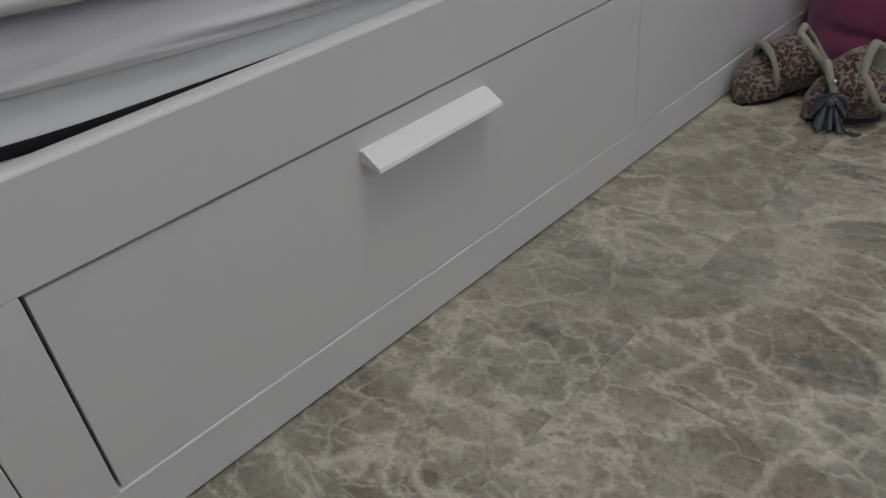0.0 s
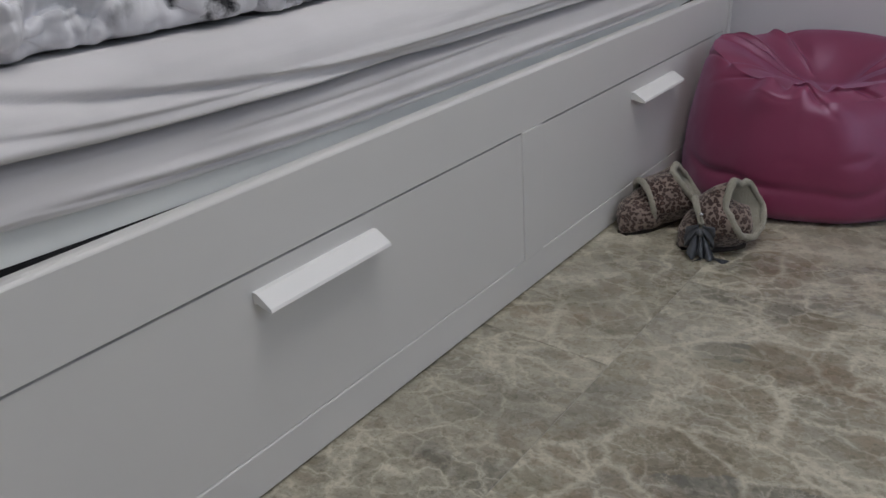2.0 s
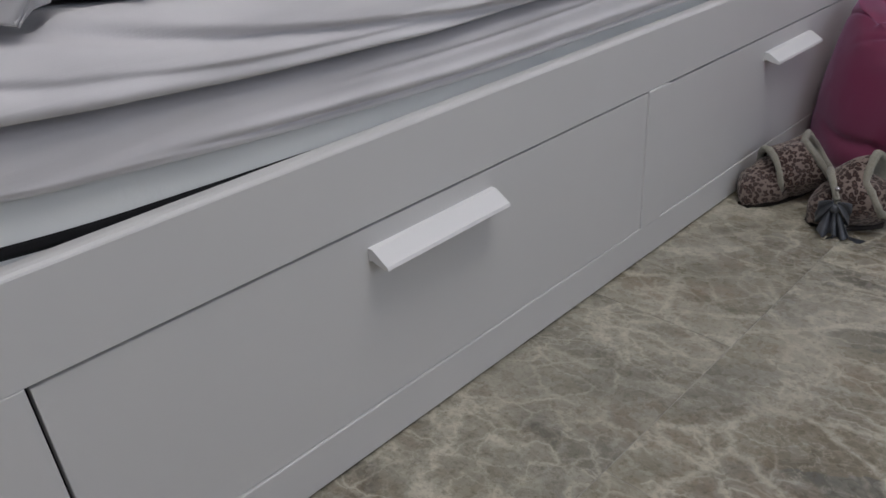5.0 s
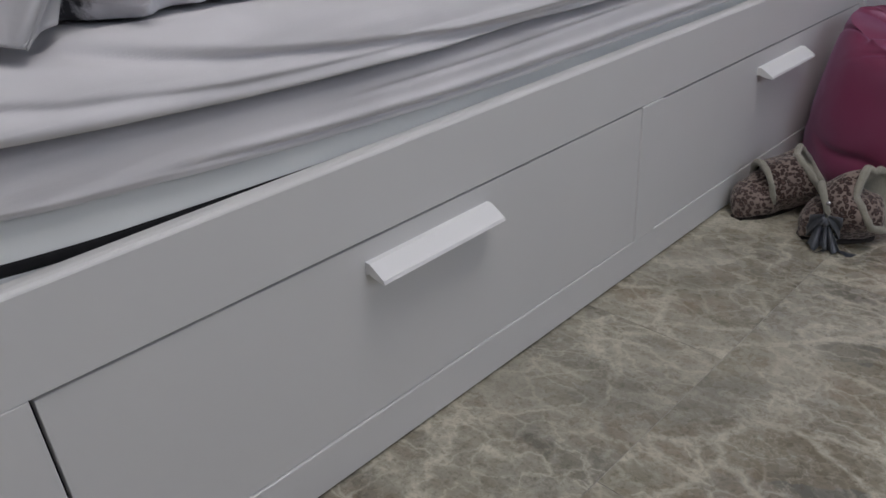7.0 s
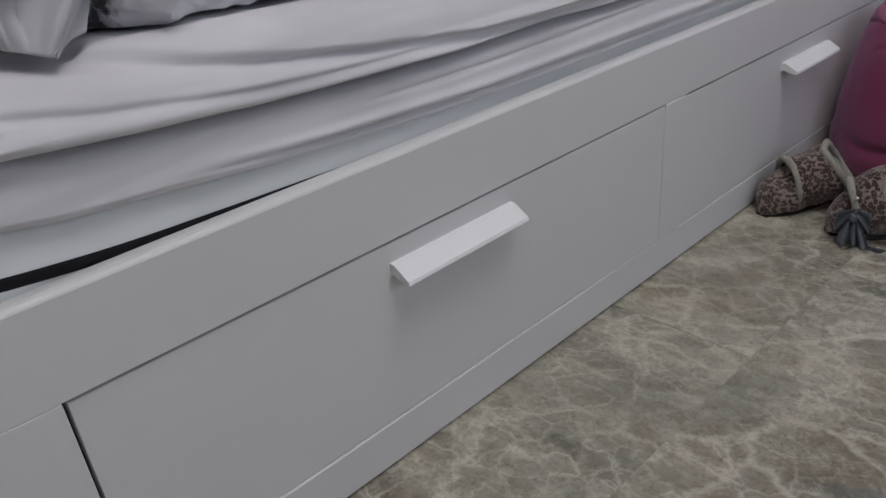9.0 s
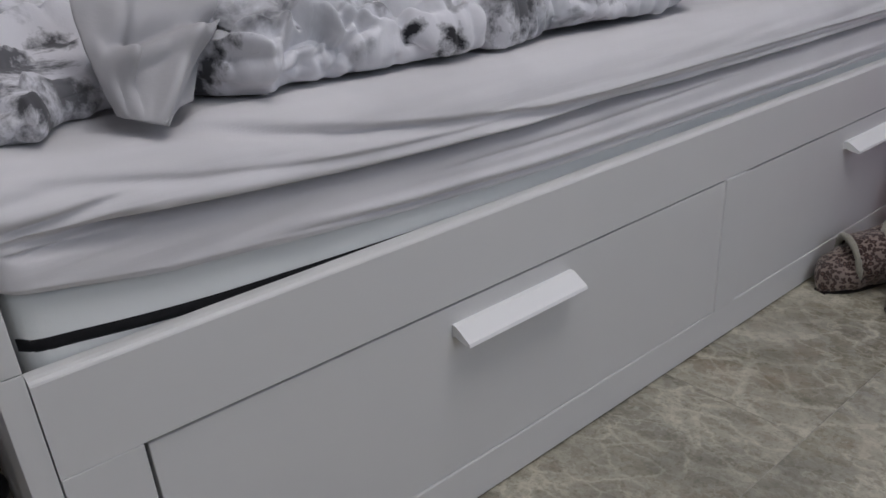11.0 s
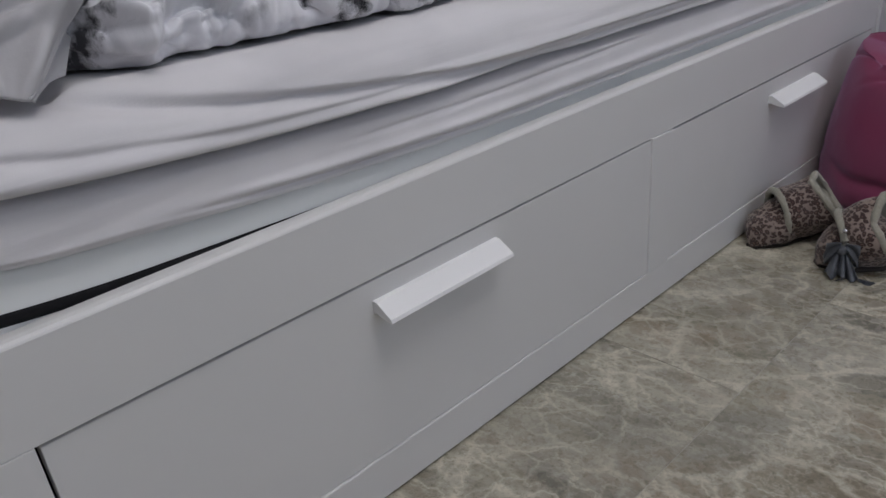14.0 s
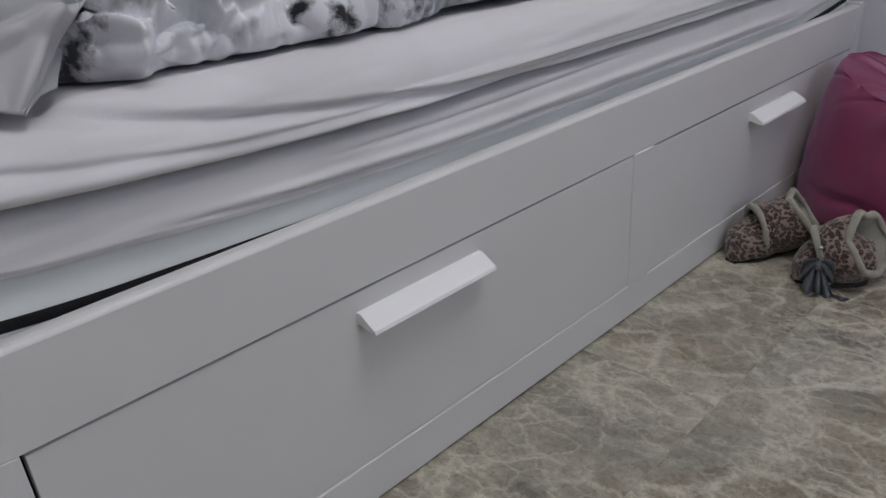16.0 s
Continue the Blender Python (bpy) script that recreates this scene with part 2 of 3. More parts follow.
def mat_vinyl():
    """Pearly pink imitation leather."""
    m = Mat("pink_vinyl", 0.45, 0.0, 1.0)
    v = m.coords()
    m.colour(m.mix(m.noise(v, 8, 5).outputs[0], (0.19, 0.018, 0.054), (0.24, 0.026, 0.074)))
    m.l(m.ramp(m.noise(v, 20, 5).outputs[0], [(0.3, (0.36,) * 3), (0.7, (0.48,) * 3)]), m.b.inputs["Roughness"])
    h = m.math("ADD", m.noise(v, 16, 4, 0.5, 0.6).outputs[0], m.math("MULTIPLY", m.noise(v, 520, 3).outputs[0], 0.09))
    m.b.inputs["Specular Tint"].default_value = (0.85, 0.72, 1.0, 1)
    m.bump(h, 0.08, 0.012)
    m.b.inputs["Sheen Weight"].default_value = 0.35
    m.b.inputs["Sheen Tint"].default_value = (0.8, 0.6, 1.0, 1)
    return m.m


LACQUER = mat_lacquer()
# lacquer lightened for the handles: top light on their slope put into the colour
LIT_LACQUER = mat_lacquer("lit_lacquer", (0.85, 0.85, 0.845), (0.90, 0.90, 0.895))
SHEET = mat_fabric("sheet_cotton", (0.645, 0.630, 0.635), (0.735, 0.725, 0.745), wscale=(2.2, 16, 40), wrinkle=0.10, tint=(0.56, 0.55, 0.565))
TICKING = mat_fabric("mattress_ticking", (0.75, 0.775, 0.76), (0.83, 0.85, 0.835), wscale=(14, 30, 12), wrinkle=0.12)
BLACK_TAPE = mat_plain("black_tape", (0.006, 0.006, 0.008), 0.95, var=0.2, scale=60, bump=0.3, bscale=700)
PRINT = mat_print()
# off-white cloth greyed down: the hanging corner's shade is in this colour
SHADED_HEM = mat_fabric("shaded_cotton", (0.43, 0.425, 0.435), (0.53, 0.525, 0.54), wscale=(12, 12, 12), wrinkle=0.15)
MARBLE = mat_marble()
GROUT = mat_plain("grout", (0.46, 0.435, 0.38), 0.9, var=0.15, scale=40, bump=0.3)
WALL = mat_plain("wall_paint", (0.73, 0.725, 0.77), 0.8, var=0.03, scale=3, bump=0.12, bscale=240)
CEILING = mat_plain("ceiling_paint", (0.8, 0.8, 0.79), 0.85, var=0.02, bump=0.1)
LEOPARD = mat_leopard()
FLEECE = mat_fleece()
SATIN = mat_plain("grey_satin", (0.12, 0.13, 0.15), 0.30, var=0.25, scale=70)
SOLE = mat_plain("sole_rubber", (0.05, 0.04, 0.036), 0.85, var=0.2, scale=50, bump=0.4)
VINYL = mat_vinyl()
CHROME = mat_plain("chrome", (0.6, 0.6, 0.62), 0.2, 1.0, var=0.05)
DARK = mat_plain("dark_plastic", (0.02, 0.02, 0.022), 0.5, var=0.2, scale=30)
TUBE = mat_plain("grey_tube", (0.3, 0.3, 0.32), 0.4, 0.6, var=0.1)
BROWN = mat_plain("brown_leather", (0.10, 0.055, 0.04), 0.5, var=0.2, scale=20, bump=0.2)
WOOD = mat_plain("board_core", (0.45, 0.40, 0.33), 0.7, var=0.1)
GLASS_LAMP = Mat("lamp_diffuser", 0.5)
GLASS_LAMP.b.inputs["Emission Color"].default_value = (1, 0.95, 0.9, 1)
GLASS_LAMP.b.inputs["Emission Strength"].default_value = 6.0
GLASS_LAMP = GLASS_LAMP.m
DAY = Mat("daylight_backdrop", 1.0)
DAY.b.inputs["Emission Color"].default_value = (0.8, 0.9, 1.0, 1)
DAY.b.inputs["Emission Strength"].default_value = 5.0
DAY = DAY.m

# ---- building helpers ----


def finish(name, bm, material, smooth=True):
    me = bpy.data.meshes.new(name)
    bmesh.ops.recalc_face_normals(bm, faces=bm.faces)
    bm.to_mesh(me)
    bm.free()
    for f in me.polygons:
        f.use_smooth = smooth
    me.materials.append(material)
    return me


def part(name, bm, material, parent=None, label="", smooth=True):
    ob = new(name, finish(name, bm, material, smooth))
    if parent is not None:
        ob.parent = parent
    if label:
        ob["label"] = label
    return ob


def thing(name, loc, label, category, group="", kind="", turn=0.0):
    ob = new(name)
    ob.empty_display_size = 0.05
    ob.matrix_basis = pose(*loc, 0, 0, turn)
    return tagged(ob, label, category, group, kind)


def box(x0, x1, y0, y1, z0, z1, bevel=0.0, segments=2):
    bm = bmesh.new()
    bmesh.ops.create_cube(bm, size=1)
    for v in bm.verts:
        v.co = Vector(((x0 + x1) / 2 + v.co.x * (x1 - x0), (y0 + y1) / 2 + v.co.y * (y1 - y0), (z0 + z1) / 2 + v.co.z * (z1 - z0)))
    if bevel:
        bmesh.ops.bevel(bm, geom=bm.edges[:], offset=bevel, segments=segments, profile=0.5, affect="EDGES")
    return bm


def sheet(f, nu, nv, closed_u=False, thickness=0.0):
    """A grid of points f(u, v), u and v from 0 to 1; with thickness a solid cloth."""
    bm = bmesh.new()
    rows = [[bm.verts.new(f(i / nu, j / nv)) for i in range(nu if closed_u else nu + 1)] for j in range(nv + 1)]
    n = len(rows[0])
    for j in range(nv):
        for i in range(n if closed_u else n - 1):
            bm.faces.new((rows[j][i], rows[j][(i + 1) % n], rows[j + 1][(i + 1) % n], rows[j + 1][i]))
    if thickness:
        bm.normal_update()
        bmesh.ops.solidify(bm, geom=bm.faces[:], thickness=thickness)
    return bm


def tube(points, radius, sides=10, closed=False):
    """A round cord along points; radius a number or a function of 0..1."""
    bm = bmesh.new()
    pts = [Vector(p) for p in points]
    rings, count = [], len(pts)
    for i, p in enumerate(pts):
        a = pts[i - 1] if i or closed else pts[0]
        b = pts[(i + 1) % count] if i < count - 1 or closed else pts[-1]
        d = (b - a).normalized()
        side = d.cross(Vector((0, 0, 1)) if abs(d.z) < 0.9 else Vector((1, 0, 0))).normalized()
        up = side.cross(d)
        r = radius(i / max(count - 1, 1)) if callable(radius) else radius
        rings.append([bm.verts.new(p + (side * math.cos(k * math.tau / sides) + up * math.sin(k * math.tau / sides)) * r) for k in range(sides)])
    for i in range(count if closed else count - 1):
        a, b = rings[i], rings[(i + 1) % count]
        for k in range(sides):
            bm.faces.new((a[k], a[(k + 1) % sides], b[(k + 1) % sides], b[k]))
    if not closed:
        bm.faces.new(rings[0][::-1])
        bm.faces.new(rings[-1])
    return bm


def prism(profile, x0, x1, bevel=0.0):
    """A (y, z) profile drawn out along x."""
    bm = bmesh.new()
    a = [bm.verts.new((x0, y, z)) for y, z in profile]
    b = [bm.verts.new((x1, y, z)) for y, z in profile]
    n = len(profile)
    for i in range(n):
        bm.faces.new((a[i], a[(i + 1) % n], b[(i + 1) % n], b[i]))
    bm.faces.new(a[::-1])
    bm.faces.new(b)
    if bevel:
        bmesh.ops.bevel(bm, geom=[e for e in bm.edges if e.calc_face_angle(0) > 0.5], offset=bevel, segments=2, affect="EDGES")
    return bm


def lerp(table, x):
    return float(np.interp(x, [a for a, _ in table], [b for _, b in table]))


def eased(table, x):
    """The table's line with its corners rounded off."""
    return sum(lerp(table, x + 0.02 * k) for k in range(-3, 4)) / 7


def smooth(a, b, x):
    t = min(max((x - a) / (b - a), 0), 1)
    return t * t * (3 - 2 * t)


# ---- the room ----
X0, X1, Y0, Y1, ZC = -2.9, 1.0, -2.7, 0.93, 2.5


def setting(name, bm, material, label, smooth_faces=False):
    return tagged(part(name, bm, material, smooth=smooth_faces), label, "", "", "structure")


setting("wall_foot_end", box(X1, X1 + 0.12, Y0 - 0.12, Y1 + 0.12, -0.05, ZC + 0.1), WALL, "white painted wall beside the bed's foot end")
setting("wall_bedside", box(X0 - 0.12, X1, Y1, Y1 + 0.12, -0.05, ZC + 0.1), WALL, "white painted wall behind the bed")
setting("wall_far", box(X0 - 0.12, X0, Y0 - 0.12, Y1, -0.05, ZC + 0.1), WALL, "white painted wall beyond the bed's head end")


def wall_with_window():
    bm = bmesh.new()
    y0, y1 = Y0 - 0.12, Y0
    wx0, wx1, wz0, wz1 = -1.05, 0.35, 0.9, 2.2
    for x0, x1, z0, z1 in ((X0, wx0, -0.05, ZC + 0.1), (wx1, X1, -0.05, ZC + 0.1), (wx0, wx1, -0.05, wz0), (wx0, wx1, wz1, ZC + 0.1)):
        b = box(x0, x1, y0, y1, z0, z1)
        me = bpy.data.meshes.new("piece")
        b.to_mesh(me)
        b.free()
        bm.from_mesh(me)
        bpy.data.meshes.remove(me)
    return bm


setting("wall_window", wall_with_window(), WALL, "white painted wall with a window opening")
setting("ceiling", box(X0, X1, Y0, Y1, ZC, ZC + 0.1), CEILING, "plain white painted ceiling")
win = tagged(thing("window_1", (-0.35, Y0 - 0.06, 0.9), "white framed window in the wall", "window"), kind="structure")
for n_, a in (("window_frame", (-0.70, 0.70, -0.03, 0.03, 0.0, 0.05)), ("window_frame", (-0.70, 0.70, -0.03, 0.03, 1.25, 1.30)),
              ("window_frame", (-0.70, -0.65, -0.03, 0.03, 0.05, 1.25)), ("window_frame", (0.65, 0.70, -0.03, 0.03, 0.05, 1.25)),
              ("window_mullion", (-0.025, 0.025, -0.03, 0.03, 0.05, 1.25))):
    part(n_, box(*a, 0.004), LACQUER, win, smooth=False)
lamp = thing("ceiling_lamp", (-0.30, -0.80, ZC), "square white ceiling lamp, switched on", "lamp")
part("lamp_base", box(-0.40, 0.40, -0.40, 0.40, -0.04, 0.0, 0.006), LACQUER, lamp, smooth=False)
part("lamp_shade", box(-0.38, 0.38, -0.38, 0.38, -0.075, -0.042, 0.012), GLASS_LAMP, lamp, smooth=False)

# ---- the bed ----
RAIL_L, RAIL_R, RAIL_TOP = -0.983, 0.938, 0.395
D_LOW, D_TOP = 0.065, 0.299
DRAWERS = ((-0.912, 0.0), (0.060, 0.912))
bed = thing("bed", (0, 0, 0), "white lacquered storage bed with two drawers in its side", "bed")
T = 0.018
rail_edge = [(0.0, D_TOP + 0.0012), (0.0, RAIL_TOP - 0.0050), (0.0012, RAIL_TOP - 0.0032), (0.0040, RAIL_TOP - 0.0012), (0.0085, RAIL_TOP), (0.0185, RAIL_TOP), (0.0185, D_TOP + 0.0012)]
part("top_rail", prism(rail_edge, RAIL_L + 0.0008, RAIL_R - 0.0008, 0.0008), LACQUER, bed, smooth=False)
part("plinth_rail", box(RAIL_L + 0.0008, RAIL_R - 0.0008, -0.0004, T, 0.003, D_LOW - 0.0004, 0.0018), LACQUER, bed, smooth=False)
for x0, x1 in ((RAIL_L + 0.0008, DRAWERS[0][0] - 0.0018), (DRAWERS[0][1] - 0.0016, DRAWERS[1][0] - 0.0002), (DRAWERS[1][1] + 0.0018, RAIL_R - 0.0008)):
    proud, round_off = (0.0024, 0.0024) if abs(x0) < 0.01 else (0.0004, 0.0011)
    part("stile", box(x0, x1, -proud, T, D_LOW - 0.0004, D_TOP + 0.0006, round_off), LACQUER, bed, smooth=False)
part("head_board", box(RAIL_L - 0.022, RAIL_L - 0.0006, -0.0015, 0.88, 0.0, 0.4045, 0.0009), LACQUER, bed, smooth=False)
part("head_panel", box(RAIL_L - 0.022, RAIL_L - 0.0006, -0.0015, 0.88, 0.405, 0.62, 0.0009), LACQUER, bed, smooth=False)
part("foot_board", box(RAIL_R + 0.0006, RAIL_R + 0.022, -0.0015, 0.88, 0.0, RAIL_TOP + 0.004, 0.0015), LACQUER, bed, smooth=False)
part("back_panel", box(RAIL_L, RAIL_R, 0.862, 0.88, 0.0, 0.62, 0.001), LACQUER, bed, smooth=False)
part("slat_base", box(RAIL_L + 0.002, RAIL_R - 0.002, 0.03, 0.86, 0.313, 0.33), WOOD, bed, smooth=False)


def handle_bm(length):
    """A wedge grip: short flat top, face sloping out and down, hollowed underside."""
    prof = [(0, 0), (-0.0080, -0.0002), (-0.0300, -0.0140), (-0.0316, -0.0180), (-0.0292, -0.0192)]
    for k in range(1, 9):
        a = k / 8 * math.pi / 2
        prof.append((-0.0280 + 0.0230 * math.sin(a), -0.0190 + 0.0062 * (1 - math.cos(a)) ** 0.6))
    prof += [(-0.0036, -0.0155), (0, -0.0160)]
    return prism(prof[::-1], 0, length, 0.0008)


handles = ((-0.563, -0.361), (0.408, 0.608))
for (x0, x1), (h0, h1), skew in zip(DRAWERS, handles, (0.0022, 0.001)):
    # the drawer stands a few millimetres back at its left end
    g = 0.0019
    bm = box(x0 + (g * 0.8 if skew > 0.0015 else 0.0001), x1 - 0.0001, 0, T, D_LOW + 0.0004, D_TOP - g, 0.0012)
    for v in bm.verts:
        f = (x1 - v.co.x) / (x1 - x0)
        v.co.y += 0.0006 + skew * f
        v.co.x += (0.0006 if skew > 0.0015 else 0.0) * smooth(0.9, 1.0, f)
        v.co.z -= 0.0016 * f * smooth(0.1, 0.2, v.co.z)
    drawer = part("drawer", bm, LACQUER, bed, "flush white drawer front", smooth=False)
    hb = handle_bm(h1 - h0)
    bmesh.ops.translate(hb, verts=hb.verts, vec=(h0, 0.0012 + skew * 0.5, 0.2725 if h0 < 0 else 0.267))
    part("handle", hb, LIT_LACQUER, drawer, "white wedge-shaped wooden handle", smooth=False)
    part("drawer_box", box(x0 + 0.02, x1 - 0.02, T + 0.012, 0.7, D_LOW + 0.01, D_TOP - 0.03), DARK, drawer, smooth=False)

# ---- mattress and sheet ----
SAG = [(-0.99, 0.022), (-0.95, 0.017), (-0.86, 0.0045), (-0.748, -0.0005), (-0.61, -0.005), (-0.415, -0.012), (-0.2, -0.018),
       (0.2, -0.020), (0.55, -0.016), (0.8, 0.004), (0.93, 0.02)]
MX0, MX1, MY1 = -0.980, 0.93, 0.855


def corner_round(x):
    """How far the face draws back at the mattress's rounded upright corners."""
    d = min(x - MX0, MX1 - x)
    return 0.022 * (1 - math.sqrt(max(0.0, 1 - (1 - min(d / 0.022, 1)) ** 2)))


mattress = thing("mattress", (0, 0, 0.332), "white mattress with a black band, lying on the bed base", "mattress")


def ticking(u, v):
    x = MX0 + (MX1 - MX0) * u
    z = 0.332 + 0.105 * v
    bulge = 0.006 * math.sin(math.pi * v) + 0.0022 * noise.noise((x * 9, z * 14, 3))
    return Vector((x, 0.029 - bulge + corner_round(x), z + eased(SAG, x) * smooth(0, 0.4, v)))


part("mattress_side", sheet(ticking, 180, 14, thickness=0.03), TICKING, mattress).location.z = -0.332


def tape(u, v):
    x = MX0 + 0.002 + (MX1 - MX0 - 0.004) * u
    z = 0.3933 + 0.0112 * (v - 0.5) + eased(SAG, x)
    return Vector((x, 0.0222 - 0.0022 * math.sin(math.pi * v) + corner_round(x), z))


part("black_band", sheet(tape, 180, 4, thickness=0.002), BLACK_TAPE, mattress, "black fabric band").location.z = -0.332
part("mattress_core", box(MX0 + 0.03, MX1 - 0.03, 0.068, MY1, 0.332, 0.51, 0.01), TICKING, mattress).location.z = -0.332

fitted = thing("fitted_sheet", (0, 0, 0.46), "rumpled off-white fitted sheet stretched over the mattress", "sheet")
# creases along the bed: height of the crease by x, depth, width below and above it
CREASES = (
    ([(-0.99, 0.500), (-0.87, 0.492), (-0.787, 0.484), (-0.68, 0.477), (-0.55, 0.472), (-0.4, 0.469), (-0.178, 0.466), (0.1, 0.465), (0.3, 0.466), (0.9, 0.47)], 0.030, 0.030, 0.0045),
    ([(-0.99, 0.545), (-0.92, 0.533), (-0.864, 0.523), (-0.814, 0.512), (-0.735, 0.502), (-0.67, 0.495), (-0.53, 0.487), (-0.2, 0.478), (0.9, 0.48)], 0.006, 0.008, 0.004),
    ([(-0.86, 0.565), (-0.81, 0.555), (-0.72, 0.533), (-0.64, 0.517), (-0.54, 0.502), (-0.39, 0.488), (-0.28, 0.485), (0.0, 0.485), (0.9, 0.49)], 0.011, 0.011, 0.0035),
)
HEMZ = [(-0.99, 0.466), (-0.957, 0.459), (-0.9, 0.444), (-0.82, 0.436), (-0.75, 0.431), (-0.636, 0.4215), (-0.55, 0.418), (-0.415, 0.412), (-0.3, 0.410), (-0.1, 0.409), (0.2, 0.407), (0.6, 0.408), (0.92, 0.43)]
TOPZ = 0.553


def sheet_point(u, v):
    """v runs from the hem up the face, over the rounded edge and to the back."""
    x = MX0 - 0.006 + (MX1 - MX0 + 0.012) * u
    z0, ztop = eased(HEMZ, x), TOPZ + eased(SAG, x) * 0.35
    r = 0.048
    if v < 0.5:
        z = z0 + (ztop - r - z0) * v / 0.5
        y, n = 0.013 + corner_round(x), Vector((0, -1, 0))
    elif v < 0.72:
        a = (v - 0.5) / 0.22 * math.pi / 2
        y = 0.013 + r * 1.4 * (1 - math.cos(a)) + corner_round(x)
        z = ztop - r + r * math.sin(a)
        n = Vector((0, -math.cos(a), math.sin(a)))
    else:
        t = (v - 0.72) / 0.28
        y = 0.013 + r * 1.4 + corner_round(x) + t * (MY1 - 0.09)
        z = ztop - 0.012 * math.sin(t * 3)
        n = Vector((0, 0, 1))
    d = 0.0
    for table, depth, below, above in CREASES:
        s = z - lerp(table, x) + 0.0025 * noise.noise((x * 6, depth * 900, 0))
        fade = smooth(-0.99, -0.86, x) if depth > 0.004 else smooth(-0.8, -0.5, x)
        if v < 0.74:
            if depth > 0.02:
                # the side leans in from the hem up to the deep crease
                f = max(0.0, min(1.0, (z - z0) / max(0.01, z - s - z0)))
                d -= depth * fade * ((0.32 * f + 0.68 * math.exp(-(s / 0.0050) ** 2)) if s < 0 else math.exp(-(s / above) ** 2))
                d += 0.009 * fade * math.exp(-((s - 0.016) / 0.013) ** 2) if s > 0 else 0.0
            else:
                d -= depth * fade * (math.exp(-(s / below) ** 2) if s < 0 else math.exp(-(s / above) ** 2))
    # long soft ripples that follow the pull of the cloth
    d += (0.0014 if v < 0.5 else 0.0030) * noise.noise((x * 2.2, (z - 0.06 * x) * 70 if v < 0.72 else y * 26 + x * 3, 7.7))
    d += 0.0009 * noise.noise((x * 9, z * 60 + y * 40, 1.3))
    # loose gathers low on the face
    h = z - z0
    if v < 0.5:
        g = smooth(-0.78, -0.6, x) * (1 - smooth(0.4, 0.7, x))
        mid = 0.0075 + 0.0015 * noise.noise((x * 5, 0, 0))
        d -= 0.0055 * g * math.exp(-((h - mid) / 0.0028) ** 2)
        d += 0.0045 * g * math.exp(-((h - 0.0155 - 0.004 * smooth(-0.6, 0.2, x)) / 0.005) ** 2)
        d -= 0.003 * math.exp(-((h - 0.03 - 0.02 * (x + 0.7)) / 0.003) ** 2) * smooth(-0.6, -0.45, x) * (1 - smooth(-0.1, 0.1, x))
    # hem rolled inward
    d -= 0.004 * (1 - smooth(0, 0.05, v))
    # pulled puckers at the head corner
    k = math.exp(-((x + 0.945) / 0.035) ** 2) * smooth(0.2, 0.4, v) * (1 - smooth(0.6, 0.72, v))
    d += 0.002 * k * math.sin(z * 330)
    tx = smooth(-0.975, -0.955, x) * (1 - smooth(-0.90, -0.855, x))
    for zc, sl in ((0.512, 0.10), (0.500, 0.02), (0.488, -0.06)):
        o = z - zc - sl * (x + 0.93) - 0.002 * noise.noise((x * 20, zc * 99, 0))
        d -= 0.0065 * tx * math.exp(-(o / (0.006 if o < 0 else 0.0022)) ** 2) * (v < 0.7)
    p = Vector((x, y, z)) + n * d
    # the sheet's ends wrap round
    e = min(u, 1 - u)
    if e < 0.004:
        p.z -= 0.004
    return p - Vector((0, 0, 0.46))


part("sheet_cloth", sheet(sheet_point, 480, 170, thickness=0.0025), SHEET, fitted)

# ---- duvet ----
duvet = thing("duvet", (0, 0, TOPZ), "crumpled white duvet printed with grey and black blotches", "duvet")
EDGE = [(-0.99, 0.15), (-0.935, 0.075), (-0.915, 0.055), (-0.88, 0.11), (-0.84, 0.135), (-0.765, 0.13), (-0.742, 0.09), (-0.71, 0.058), (-0.667, 0.082), (-0.6, 0.075), (-0.54, 0.07),
        (-0.49, 0.066), (-0.41, 0.083), (-0.32, 0.088), (-0.1, 0.085), (0.05, 0.12), (0.25, 0.30)]


def ridged(p):
    return max(-0.2, 1 - abs(noise.noise(p)) * 2.6)


rng = random.Random(11)
PINCHES = [(-0.66, 0.030, -0.72, 0.11, 0.011), (-0.73, 0.02, -0.3, 0.07, 0.008)]
for k in range(46):
    PINCHES.append((rng.uniform(-0.96, 0.15), rng.uniform(0.0, 0.13), rng.choice((-1, 1)) * rng.uniform(0.45, 1.45), rng.uniform(0.05, 0.12), rng.uniform(0.005, 0.011)))


def pinch(x, back, z):
    """Crisp creases in the cloth, each a short line with a raised lip on one side."""
    w = back + 0.7 * z
    d = 0.0
    for cx, cw, turn, length, depth in PINCHES:
        dx, dw = x - cx, w - cw - 0.03
        if abs(dx) > 0.12 or abs(dw) > 0.12:
            continue
        c, sn = math.cos(turn), math.sin(turn)
        along, off = dx * c + dw * sn, dw * c - dx * sn
        off += 0.012 * math.sin(along * 30 + cx * 50)
        f = max(0.0, 1 - (2 * along / length) ** 2)
        d += depth * f * (1.2 * math.exp(-((off - 0.013) / 0.010) ** 2) - 1.3 * math.exp(-(off / (0.005 if off > 0 else 0.012)) ** 2))
    return d


